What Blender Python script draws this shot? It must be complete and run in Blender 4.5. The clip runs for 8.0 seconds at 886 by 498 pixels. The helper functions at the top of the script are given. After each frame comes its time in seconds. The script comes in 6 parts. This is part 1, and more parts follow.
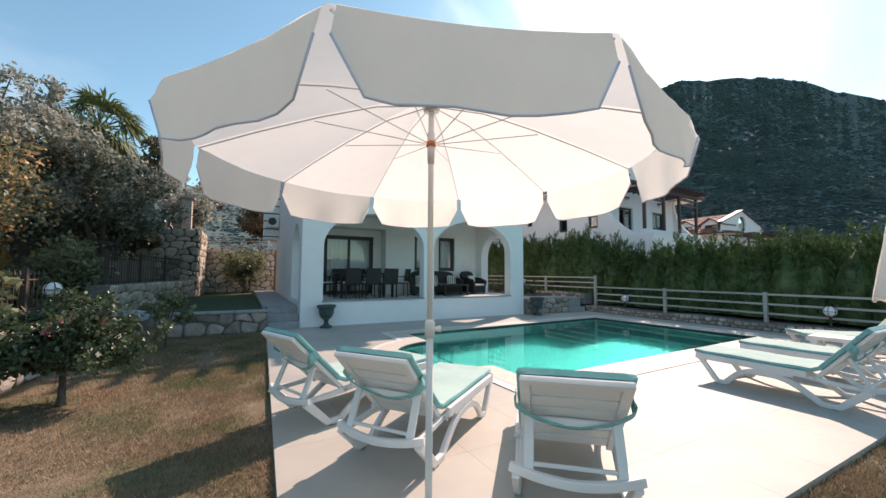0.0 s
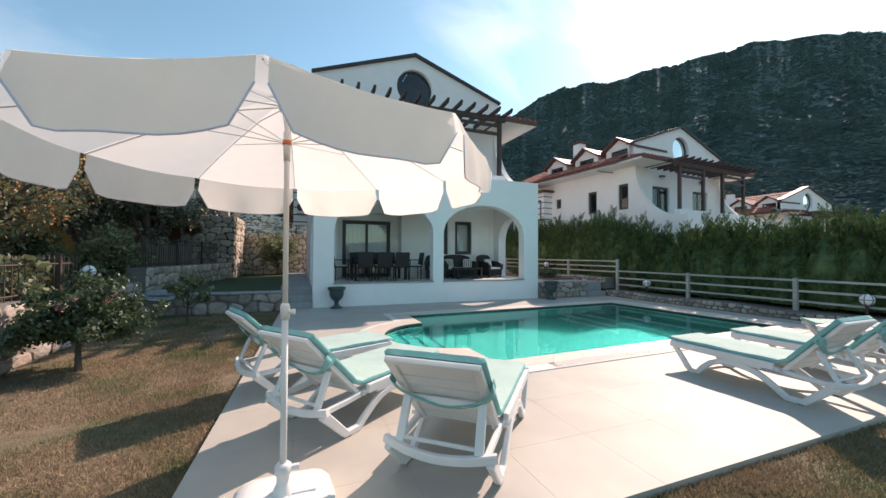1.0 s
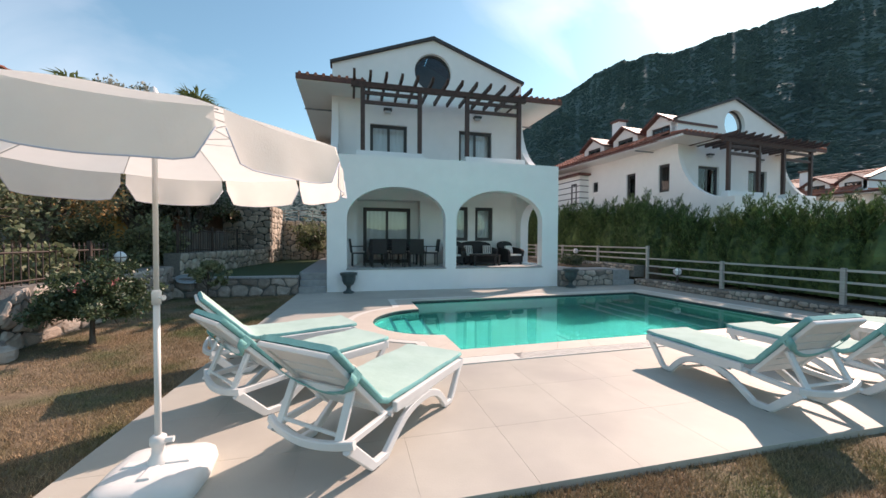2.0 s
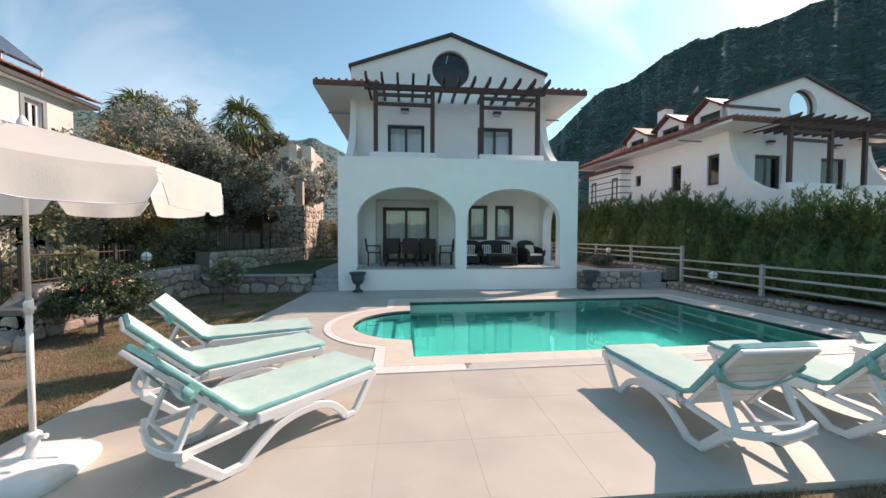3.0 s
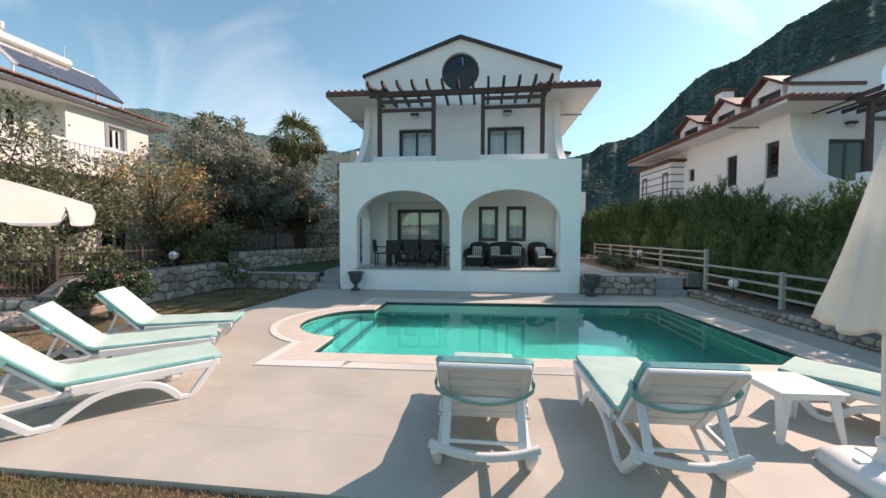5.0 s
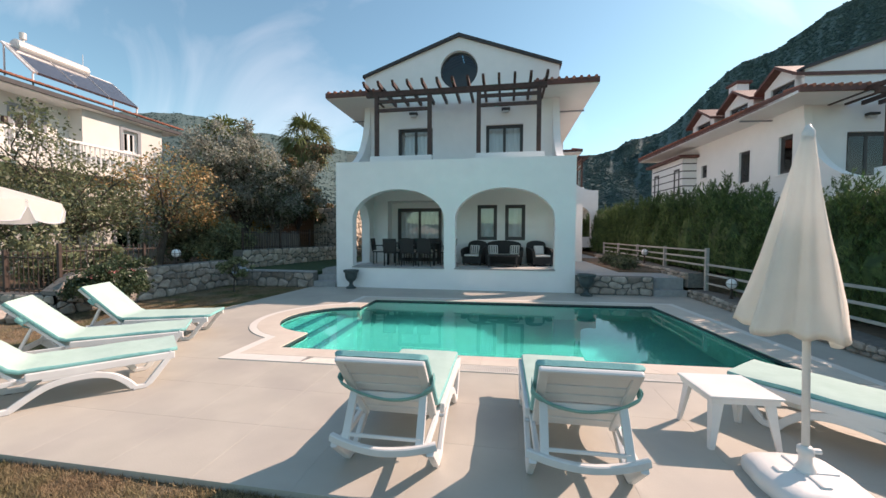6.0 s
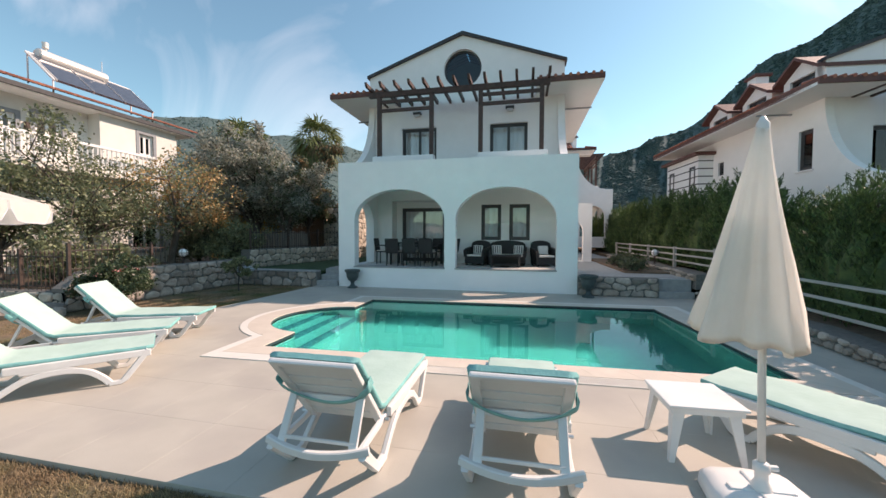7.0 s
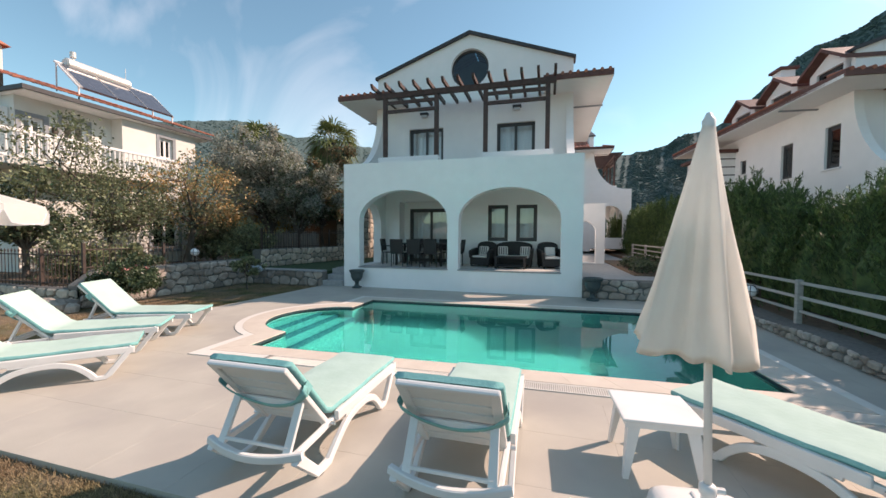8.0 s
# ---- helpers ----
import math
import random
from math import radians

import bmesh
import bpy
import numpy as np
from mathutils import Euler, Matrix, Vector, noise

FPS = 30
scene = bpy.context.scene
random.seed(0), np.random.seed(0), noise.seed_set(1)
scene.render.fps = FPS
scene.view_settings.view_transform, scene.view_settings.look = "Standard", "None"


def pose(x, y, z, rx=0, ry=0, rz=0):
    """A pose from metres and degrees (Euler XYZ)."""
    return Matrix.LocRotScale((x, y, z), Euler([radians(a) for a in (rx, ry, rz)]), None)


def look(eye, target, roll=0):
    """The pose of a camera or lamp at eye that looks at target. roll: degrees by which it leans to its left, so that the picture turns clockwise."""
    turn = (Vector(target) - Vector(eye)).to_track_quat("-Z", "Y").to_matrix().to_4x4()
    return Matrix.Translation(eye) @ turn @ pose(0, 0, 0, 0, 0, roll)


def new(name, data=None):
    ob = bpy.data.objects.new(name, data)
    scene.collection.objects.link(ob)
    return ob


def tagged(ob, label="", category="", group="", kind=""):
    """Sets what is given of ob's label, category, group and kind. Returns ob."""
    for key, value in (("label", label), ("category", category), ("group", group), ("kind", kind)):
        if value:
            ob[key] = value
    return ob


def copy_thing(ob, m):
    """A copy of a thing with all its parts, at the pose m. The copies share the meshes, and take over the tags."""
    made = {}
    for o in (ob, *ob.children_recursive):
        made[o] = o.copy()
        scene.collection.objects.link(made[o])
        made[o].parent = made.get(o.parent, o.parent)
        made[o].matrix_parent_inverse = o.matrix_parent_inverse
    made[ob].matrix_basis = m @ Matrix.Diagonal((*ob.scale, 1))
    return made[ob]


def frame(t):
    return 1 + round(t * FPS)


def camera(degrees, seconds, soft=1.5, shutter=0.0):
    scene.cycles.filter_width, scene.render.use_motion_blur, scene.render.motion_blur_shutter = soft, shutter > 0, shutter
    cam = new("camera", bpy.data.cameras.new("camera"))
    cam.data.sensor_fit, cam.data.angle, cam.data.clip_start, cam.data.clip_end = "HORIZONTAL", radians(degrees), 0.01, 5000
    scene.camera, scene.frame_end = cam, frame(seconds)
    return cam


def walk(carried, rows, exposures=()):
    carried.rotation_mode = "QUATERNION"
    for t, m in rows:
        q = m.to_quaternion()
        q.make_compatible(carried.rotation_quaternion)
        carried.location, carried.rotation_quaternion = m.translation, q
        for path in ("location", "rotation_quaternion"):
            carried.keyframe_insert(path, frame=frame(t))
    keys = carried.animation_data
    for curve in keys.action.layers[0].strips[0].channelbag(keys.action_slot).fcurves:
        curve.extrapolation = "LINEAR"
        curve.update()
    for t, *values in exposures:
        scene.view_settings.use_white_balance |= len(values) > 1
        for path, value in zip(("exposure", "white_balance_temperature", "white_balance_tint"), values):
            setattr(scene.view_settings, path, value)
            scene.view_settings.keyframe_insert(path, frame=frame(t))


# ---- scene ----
from mathutils.geometry import tessellate_polygon

cam = camera(99.9, 8.0)
S = 1.08
ROWS = [
    (0.0, (0.122, -0.089, 1.259), (1.064, 1.670, 1.387), 0.3),
    (0.5, (0.512, -0.378, 1.284), (1.349, 1.435, 1.378), 0.4),
    (1.0, (0.914, -0.590, 1.292), (1.647, 1.270, 1.326), 0.3),
    (1.5, (1.350, -0.758, 1.294), (1.966, 1.145, 1.277), 0.3),
    (3.0, (3.076, -0.984, 1.434), (3.272, 1.005, 1.367), 0.2),
    (3.5, (3.684, -0.997, 1.483), (3.742, 1.001, 1.415), 0.2),
    (4.0, (4.286, -1.042, 1.492), (4.234, 0.956, 1.424), 0.2),
    (4.5, (4.849, -1.093, 1.495), (4.702, 0.901, 1.427), 0.2),
    (6.0, (6.061, -0.986, 1.473), (5.728, 0.985, 1.400), 0.2),
    (6.5, (6.291, -0.910, 1.466), (5.913, 1.053, 1.393), 0.2),
    (7.0, (6.527, -0.835, 1.476), (6.097, 1.117, 1.402), 0.2),
    (7.5, (6.763, -0.751, 1.480), (6.275, 1.187, 1.405), 0.3),
    (8.0, (6.988, -0.668, 1.499), (6.448, 1.256, 1.425), 0.4),
]
walk(cam, [(t, look([S * a for a in eye], [S * a for a in goal], roll)) for t, eye, goal, roll in ROWS],
     exposures=[(0.0, 1.28, 7600, 33), (8.0, 1.28, 7850, 33)])

# ---- light ----
SUN_EL, SUN_AZ = radians(37.5), math.atan2(0.86, 0.51)   # azimuth clockwise from +y
world = bpy.data.worlds.new("world")
scene.world = world
world.use_nodes = True
wt = world.node_tree
wt.nodes.clear()
w_out = wt.nodes.new("ShaderNodeOutputWorld")
w_bg = wt.nodes.new("ShaderNodeBackground")
w_sky = wt.nodes.new("ShaderNodeTexSky")
w_sky.sky_type, w_sky.sun_disc = "NISHITA", False
w_sky.sun_elevation, w_sky.sun_rotation = SUN_EL, SUN_AZ
w_sky.air_density, w_sky.dust_density, w_sky.ozone_density = 1.0, 0.5, 1.6
w_bg.inputs["Strength"].default_value = 0.124
# thin high cloud: long soft streaks
w_tc = wt.nodes.new("ShaderNodeTexCoord")
w_map = wt.nodes.new("ShaderNodeMapping")
w_map.inputs["Rotation"].default_value = (0.3, 0.5, 0.9)
w_map.inputs["Scale"].default_value = (1.0, 6.0, 3.0)
w_n = wt.nodes.new("ShaderNodeTexNoise")
w_n.inputs["Scale"].default_value, w_n.inputs["Detail"].default_value = 1.1, 6.0
w_n.inputs["Distortion"].default_value = 0.6
w_ramp = wt.nodes.new("ShaderNodeValToRGB")
w_ramp.color_ramp.elements[0].position, w_ramp.color_ramp.elements[1].position = 0.52, 0.80
w_ramp.color_ramp.elements[1].color = (0.62, 0.62, 0.62, 1)
w_mul = wt.nodes.new("ShaderNodeMix")
w_mul.data_type, w_mul.blend_type = "RGBA", "MIX"
w_mul.inputs["B"].default_value = (8.6, 9.0, 9.0, 1)
wt.links.new(w_tc.outputs["Generated"], w_map.inputs["Vector"])
wt.links.new(w_map.outputs["Vector"], w_n.inputs["Vector"])
wt.links.new(w_n.outputs["Fac"], w_ramp.inputs["Fac"])
# the thin cloud gathers towards the sun
w_dot = wt.nodes.new("ShaderNodeVectorMath")
w_dot.operation = "DOT_PRODUCT"
w_dot.inputs[1].default_value = (math.sin(SUN_AZ) * math.cos(SUN_EL), math.cos(SUN_AZ) * math.cos(SUN_EL), math.sin(SUN_EL))
w_near = wt.nodes.new("ShaderNodeMapRange")
w_near.interpolation_type = "SMOOTHSTEP"
w_near.inputs["From Min"].default_value, w_near.inputs["From Max"].default_value = 0.45, 0.99
w_near.inputs["To Min"].default_value, w_near.inputs["To Max"].default_value = 0.24, 0.36
w_fac = wt.nodes.new("ShaderNodeMath")
w_fac.operation, w_fac.use_clamp = "MULTIPLY", True
wt.links.new(w_tc.outputs["Generated"], w_dot.inputs[0])
wt.links.new(w_dot.outputs["Value"], w_near.inputs["Value"])
wt.links.new(w_near.outputs["Result"], w_fac.inputs[0])
wt.links.new(w_ramp.outputs["Color"], w_fac.inputs[1])
wt.links.new(w_fac.outputs["Value"], w_mul.inputs["Factor"])
w_tone = wt.nodes.new("ShaderNodeMix")      # clean, slightly green-blue sky
w_tone.data_type, w_tone.blend_type = "RGBA", "MULTIPLY"
w_tone.inputs["Factor"].default_value = 1.0
w_tone.inputs["B"].default_value = (0.46, 0.76, 0.69, 1)
wt.links.new(w_sky.outputs["Color"], w_tone.inputs["A"])
wt.links.new(w_tone.outputs["Result"], w_mul.inputs["A"])
wt.links.new(w_mul.outputs["Result"], w_bg.inputs["Color"])
wt.links.new(w_bg.outputs["Background"], w_out.inputs["Surface"])

sun_dir = Vector((math.sin(SUN_AZ) * math.cos(SUN_EL), math.cos(SUN_AZ) * math.cos(SUN_EL), math.sin(SUN_EL)))
sun = new("sun", bpy.data.lights.new("sun", "SUN"))
sun.data.energy, sun.data.angle, sun.data.color = 2.45, radians(0.6), (1.0, 0.925, 0.81)
sun.matrix_world = look(sun_dir * 60, (0, 0, 0))

# ---- materials ----
def material(name, c1, c2=None, rough=0.6, metal=0.0, scale=6.0, detail=5.0, bump=0.0, bump_scale=40.0,
             c3=None, scale3=0.7, per_object=0.0, per_island=0.0, spec=0.5, stretch=(1, 1, 1), transmit=0.0):
    """A surface with a fine grain (c1 to c2), broad stains (towards c3), bump, and some difference from piece to piece."""
    m = bpy.data.materials.new(name)
    m.use_nodes = True
    nt = m.node_tree
    bsdf = nt.nodes["Principled BSDF"]
    bsdf.inputs["Roughness"].default_value = rough
    bsdf.inputs["Metallic"].default_value = metal
    bsdf.inputs["Specular IOR Level"].default_value = spec
    tc = nt.nodes.new("ShaderNodeTexCoord")
    mp = nt.nodes.new("ShaderNodeMapping")
    mp.inputs["Scale"].default_value = stretch
    nt.links.new(tc.outputs["Object"], mp.inputs["Vector"])
    n1 = nt.nodes.new("ShaderNodeTexNoise")
    n1.inputs["Scale"].default_value, n1.inputs["Detail"].default_value = scale, detail
    nt.links.new(mp.outputs["Vector"], n1.inputs["Vector"])
    ramp = nt.nodes.new("ShaderNodeValToRGB")
    ramp.color_ramp.elements[0].position, ramp.color_ramp.elements[1].position = 0.3, 0.7
    ramp.color_ramp.elements[0].color = (*c1, 1)
    ramp.color_ramp.elements[1].color = (*(c2 or c1), 1)
    nt.links.new(n1.outputs["Fac"], ramp.inputs["Fac"])
    col = ramp.outputs["Color"]
    if c3:
        n3 = nt.nodes.new("ShaderNodeTexNoise")
        n3.inputs["Scale"].default_value, n3.inputs["Detail"].default_value = scale3, 4.0
        nt.links.new(tc.outputs["Object"], n3.inputs["Vector"])
        r3 = nt.nodes.new("ShaderNodeValToRGB")
        r3.color_ramp.elements[0].position, r3.color_ramp.elements[1].position = 0.45, 0.72
        nt.links.new(n3.outputs["Fac"], r3.inputs["Fac"])
        mx = nt.nodes.new("ShaderNodeMix")
        mx.data_type = "RGBA"
        mx.inputs["B"].default_value = (*c3, 1)
        nt.links.new(r3.outputs["Color"], mx.inputs["Factor"])
        nt.links.new(col, mx.inputs["A"])
        col = mx.outputs["Result"]
    for amount, kind, socket in ((per_object, "ShaderNodeObjectInfo", "Random"), (per_island, "ShaderNodeNewGeometry", "Random Per Island")):
        if amount:
            info = nt.nodes.new(kind)
            rng = nt.nodes.new("ShaderNodeMapRange")
            rng.inputs["To Min"].default_value, rng.inputs["To Max"].default_value = 1 - amount, 1 + amount
            nt.links.new(info.outputs[socket], rng.inputs["Value"])
            hsv = nt.nodes.new("ShaderNodeHueSaturation")
            nt.links.new(rng.outputs["Result"], hsv.inputs["Value"])
            nt.links.new(col, hsv.inputs["Color"])
            col = hsv.outputs["Color"]
    nt.links.new(col, bsdf.inputs["Base Color"])
    if bump:
        nb = nt.nodes.new("ShaderNodeTexNoise")
        nb.inputs["Scale"].default_value, nb.inputs["Detail"].default_value = bump_scale, 6.0
        nt.links.new(mp.outputs["Vector"], nb.inputs["Vector"])
        bp = nt.nodes.new("ShaderNodeBump")
        bp.inputs["Strength"].default_value, bp.inputs["Distance"].default_value = bump, 0.02
        nt.links.new(nb.outputs["Fac"], bp.inputs["Height"])
        nt.links.new(bp.outputs["Normal"], bsdf.inputs["Normal"])
    if transmit:   # thin cloth or leaf that lets light through
        tr = nt.nodes.new("ShaderNodeBsdfTranslucent")
        mix = nt.nodes.new("ShaderNodeMixShader")
        mix.inputs["Fac"].default_value = transmit
        nt.links.new(col, tr.inputs["Color"])
        nt.links.new(bsdf.outputs["BSDF"], mix.inputs[1])
        nt.links.new(tr.outputs["BSDF"], mix.inputs[2])
        nt.links.new(mix.outputs["Shader"], nt.nodes["Material Output"].inputs["Surface"])
    return m


def glassy(name, tint, ior, rough=0.01, wave=0.0, wave_scale=3.0, refract=False):
    """Clear sheet: tinted see-through, mirror gloss by Fresnel."""
    m = bpy.data.materials.new(name)
    m.use_nodes = True
    nt = m.node_tree
    nt.nodes.remove(nt.nodes["Principled BSDF"])
    tr = nt.nodes.new("ShaderNodeBsdfRefraction" if refract else "ShaderNodeBsdfTransparent")
    if refract:
        tr.inputs["IOR"].default_value, tr.inputs["Roughness"].default_value = ior, 0.0
    tr.inputs["Color"].default_value = (*tint, 1)
    gl = nt.nodes.new("ShaderNodeBsdfGlossy")
    gl.inputs["Roughness"].default_value = rough
    fr = nt.nodes.new("ShaderNodeFresnel")
    fr.inputs["IOR"].default_value = ior
    mix = nt.nodes.new("ShaderNodeMixShader")
    if wave:
        tc = nt.nodes.new("ShaderNodeTexCoord")
        nb = nt.nodes.new("ShaderNodeTexNoise")
        nb.inputs["Scale"].default_value, nb.inputs["Detail"].default_value = wave_scale, 2.0
        nt.links.new(tc.outputs["Object"], nb.inputs["Vector"])
        bp = nt.nodes.new("ShaderNodeBump")
        bp.inputs["Strength"].default_value, bp.inputs["Distance"].default_value = wave, 0.02
        nt.links.new(nb.outputs["Fac"], bp.inputs["Height"])
        nt.links.new(bp.outputs["Normal"], gl.inputs["Normal"])
        nt.links.new(bp.outputs["Normal"], fr.inputs["Normal"])
        if refract:
            nt.links.new(bp.outputs["Normal"], tr.inputs["Normal"])
    nt.links.new(fr.outputs["Fac"], mix.inputs["Fac"])
    nt.links.new(tr.outputs["BSDF"], mix.inputs[1])
    nt.links.new(gl.outputs["BSDF"], mix.inputs[2])
    nt.links.new(mix.outputs["Shader"], nt.nodes["Material Output"].inputs["Surface"])
    return m


PLASTER = material("white_plaster", (0.84, 0.845, 0.84), (0.88, 0.88, 0.875), 0.85, scale=3, bump=0.12, bump_scale=60, c3=(0.81, 0.815, 0.81), scale3=0.5)
CEILING = material("white_ceiling", (0.84, 0.835, 0.82), (0.87, 0.865, 0.85), 0.9, scale=2, bump=0.08)
BROWN = material("dark_brown_wood", (0.045, 0.022, 0.018), (0.085, 0.042, 0.034), 0.55, scale=9, bump=0.2, stretch=(1, 1, 1))
FASCIA = material("red_brown_fascia", (0.10, 0.035, 0.028), (0.16, 0.06, 0.045), 0.6, scale=6, bump=0.2)
ROOFTILE = material("red_roof_tile", (0.30, 0.09, 0.06), (0.48, 0.18, 0.11), 0.8, scale=5, bump=0.3, c3=(0.22, 0.10, 0.08), per_island=0.2)
CAPDARK = material("dark_slate_cap", (0.03, 0.032, 0.036), (0.05, 0.05, 0.055), 0.6, scale=8)
FRAMEGREY = material("anthracite_metal", (0.045, 0.045, 0.048), (0.06, 0.06, 0.064), 0.4, scale=12, spec=0.4)
WHITEFRAME = material("white_upvc", (0.75, 0.75, 0.74), (0.8, 0.8, 0.79), 0.35, scale=12)
GREYFRAME = material("grey_surround", (0.22, 0.24, 0.26), (0.27, 0.29, 0.31), 0.8, scale=10, bump=0.1)
CURTAIN = material("white_curtain", (0.80, 0.82, 0.83), (0.87, 0.88, 0.89), 0.95, scale=4, stretch=(8, 8, 0.4))
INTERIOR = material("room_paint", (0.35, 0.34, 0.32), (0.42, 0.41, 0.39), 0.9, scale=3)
PANE = glassy("window_glass", (0.93, 0.95, 0.96), 1.70, 0.01)
ROUNDPANE = glassy("round_window_glass", (0.12, 0.26, 0.30), 1.65, 0.02)
WATER = glassy("pool_water", (0.055, 0.87, 0.86), 1.33, 0.008, wave=0.035, wave_scale=2.0, refract=True)
BASIN = material("turquoise_pool_mosaic", (0.115, 0.48, 0.45), (0.145, 0.54, 0.505), 0.4, scale=9, c3=(0.105, 0.45, 0.42), scale3=0.6)
STEPEDGE = material("dark_blue_step_mosaic", (0.03, 0.16, 0.20), (0.05, 0.20, 0.25), 0.4, scale=30)
WATERLINE = material("dark_waterline_tile", (0.02, 0.035, 0.045), (0.04, 0.06, 0.07), 0.35, scale=30)
DECK = material("beige_porcelain_tile", (0.42, 0.392, 0.34), (0.468, 0.437, 0.38), 0.6, scale=2.6, detail=7, bump=0.06, bump_scale=70,
                c3=(0.375, 0.345, 0.31), scale3=1.1, per_object=0.02)
GROUT = material("grey_grout", (0.42, 0.39, 0.34), (0.46, 0.43, 0.375), 0.9, scale=20)
COPING = material("cream_coping_stone", (0.58, 0.51, 0.435), (0.64, 0.57, 0.49), 0.6, scale=5, bump=0.08, c3=(0.55, 0.48, 0.41), per_object=0.015)
GRATE = material("white_overflow_grate", (0.66, 0.63, 0.58), (0.71, 0.68, 0.63), 0.5, scale=9)
DARKSLOT = material("drain_dark", (0.05, 0.05, 0.05), (0.08, 0.08, 0.08), 0.9)
STONE = material("rubble_limestone", (0.27, 0.23, 0.20), (0.45, 0.395, 0.345), 0.9, scale=7, detail=8, bump=0.7, bump_scale=22, c3=(0.34, 0.26, 0.21), scale3=1.8, per_object=0.36)
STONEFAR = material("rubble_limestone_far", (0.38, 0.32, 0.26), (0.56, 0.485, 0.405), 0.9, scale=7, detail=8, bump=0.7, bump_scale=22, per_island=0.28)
MORTAR = material("grey_mortar", (0.13, 0.125, 0.115), (0.20, 0.19, 0.175), 0.95, scale=20, bump=0.4)
STEPSTONE = material("grey_step_slab", (0.28, 0.29, 0.29), (0.36, 0.365, 0.36), 0.8, scale=8, bump=0.2)
LAWN = material("dry_lawn", (0.145, 0.098, 0.06), (0.245, 0.175, 0.11), 0.95, scale=14, detail=9, bump=0.9, bump_scale=60, c3=(0.085, 0.10, 0.042), scale3=1.2)
BLADES = material("dry_grass_blades", (0.26, 0.185, 0.11), (0.37, 0.27, 0.165), 0.9, scale=3, c3=(0.105, 0.145, 0.05), scale3=1.2, per_island=0.4, transmit=0.25)
TURF = material("green_turf", (0.025, 0.06, 0.025), (0.045, 0.095, 0.035), 0.95, scale=40, bump=0.6, bump_scale=90)
SOIL = material("brown_soil", (0.13, 0.085, 0.055), (0.20, 0.135, 0.09), 0.95, scale=12, bump=0.8)
PLASTIC = material("white_plastic", (0.71, 0.705, 0.69), (0.75, 0.745, 0.73), 0.42, scale=5, c3=(0.66, 0.655, 0.64), scale3=3)
CUSHION = material("pale_aqua_cloth", (0.375, 0.53, 0.48), (0.41, 0.565, 0.515), 0.9, scale=7, bump=0.14, bump_scale=22, c3=(0.355, 0.51, 0.455), scale3=4)
TEAL = material("teal_cloth", (0.15, 0.43, 0.42), (0.20, 0.50, 0.485), 0.85, scale=14, bump=0.2, bump_scale=60)
CANVAS = material("white_canvas", (0.87, 0.845, 0.80), (0.90, 0.875, 0.83), 0.9, scale=10, bump=0.12, bump_scale=120, transmit=0.54)
BINDING = material("pale_blue_binding", (0.60, 0.61, 0.70), (0.66, 0.67, 0.74), 0.8, scale=20)
ORANGE = material("orange_plastic", (0.75, 0.16, 0.05), (0.8, 0.2, 0.07), 0.4)
STEEL = material("thin_steel_rib", (0.55, 0.55, 0.55), (0.62, 0.62, 0.62), 0.35, metal=0.7)
FENCEWOOD = material("silver_grey_wood", (0.34, 0.33, 0.31), (0.46, 0.45, 0.42), 0.8, scale=5, bump=0.3, stretch=(1, 0.3, 6), per_object=0.08)
IRON = material("rusty_dark_iron", (0.035, 0.025, 0.02), (0.075, 0.045, 0.035), 0.7, scale=20)
RATTAN = material("black_rattan", (0.012, 0.012, 0.013), (0.028, 0.027, 0.027), 0.55, scale=60, bump=0.6, bump_scale=90)
SEATWHITE = material("off_white_cushion", (0.66, 0.65, 0.62), (0.73, 0.72, 0.69), 0.9, scale=12)
STRIPE = material("dark_grey_stripe", (0.06, 0.06, 0.065), (0.09, 0.09, 0.095), 0.9, scale=12)
URN = material("dark_green_urn", (0.035, 0.06, 0.062), (0.06, 0.09, 0.092), 0.5, scale=12, bump=0.2)
BARK = material("grey_bark", (0.07, 0.055, 0.045), (0.14, 0.115, 0.095), 0.95, scale=14, bump=0.9, bump_scale=25, stretch=(1, 1, 0.3))
LEAF_ROSE = material("rose_leaf", (0.04, 0.068, 0.035), (0.085, 0.125, 0.06), 0.42, per_island=0.4, transmit=0.3)
PALETILE = material("pale_terrace_tile", (0.64, 0.62, 0.585), (0.71, 0.69, 0.655), 0.5, scale=4, bump=0.05, c3=(0.56, 0.54, 0.51))
LEAF_FIG = material("green_leaf", (0.145, 0.17, 0.09), (0.26, 0.285, 0.155), 0.5, per_island=0.4, transmit=0.4)
LEAF_DARK = material("dark_leaf", (0.075, 0.10, 0.055), (0.14, 0.165, 0.09), 0.5, per_island=0.4, transmit=0.3)
LEAF_OLIVE = material("olive_leaf", (0.27, 0.29, 0.245), (0.43, 0.44, 0.38), 0.55, per_island=0.35, transmit=0.48)
LEAF_ORANGE = material("autumn_leaf", (0.40, 0.25, 0.11), (0.58, 0.37, 0.17), 0.6, per_island=0.4, transmit=0.35)
LEAF_RUSSET = material("russet_leaf", (0.17, 0.11, 0.06), (0.28, 0.19, 0.10), 0.6, per_island=0.4, transmit=0.3)
LEAF_CYPRESS = material("cypress_leaf", (0.034, 0.074, 0.026), (0.112, 0.185, 0.056), 0.6, per_island=0.6, transmit=0.26)
LEAF_PALM = material("palm_leaf", (0.10, 0.135, 0.045), (0.21, 0.245, 0.09), 0.5, per_island=0.3, transmit=0.25)
DRYPALM = material("dry_palm_leaf", (0.22, 0.14, 0.08), (0.34, 0.23, 0.13), 0.8, per_island=0.3)
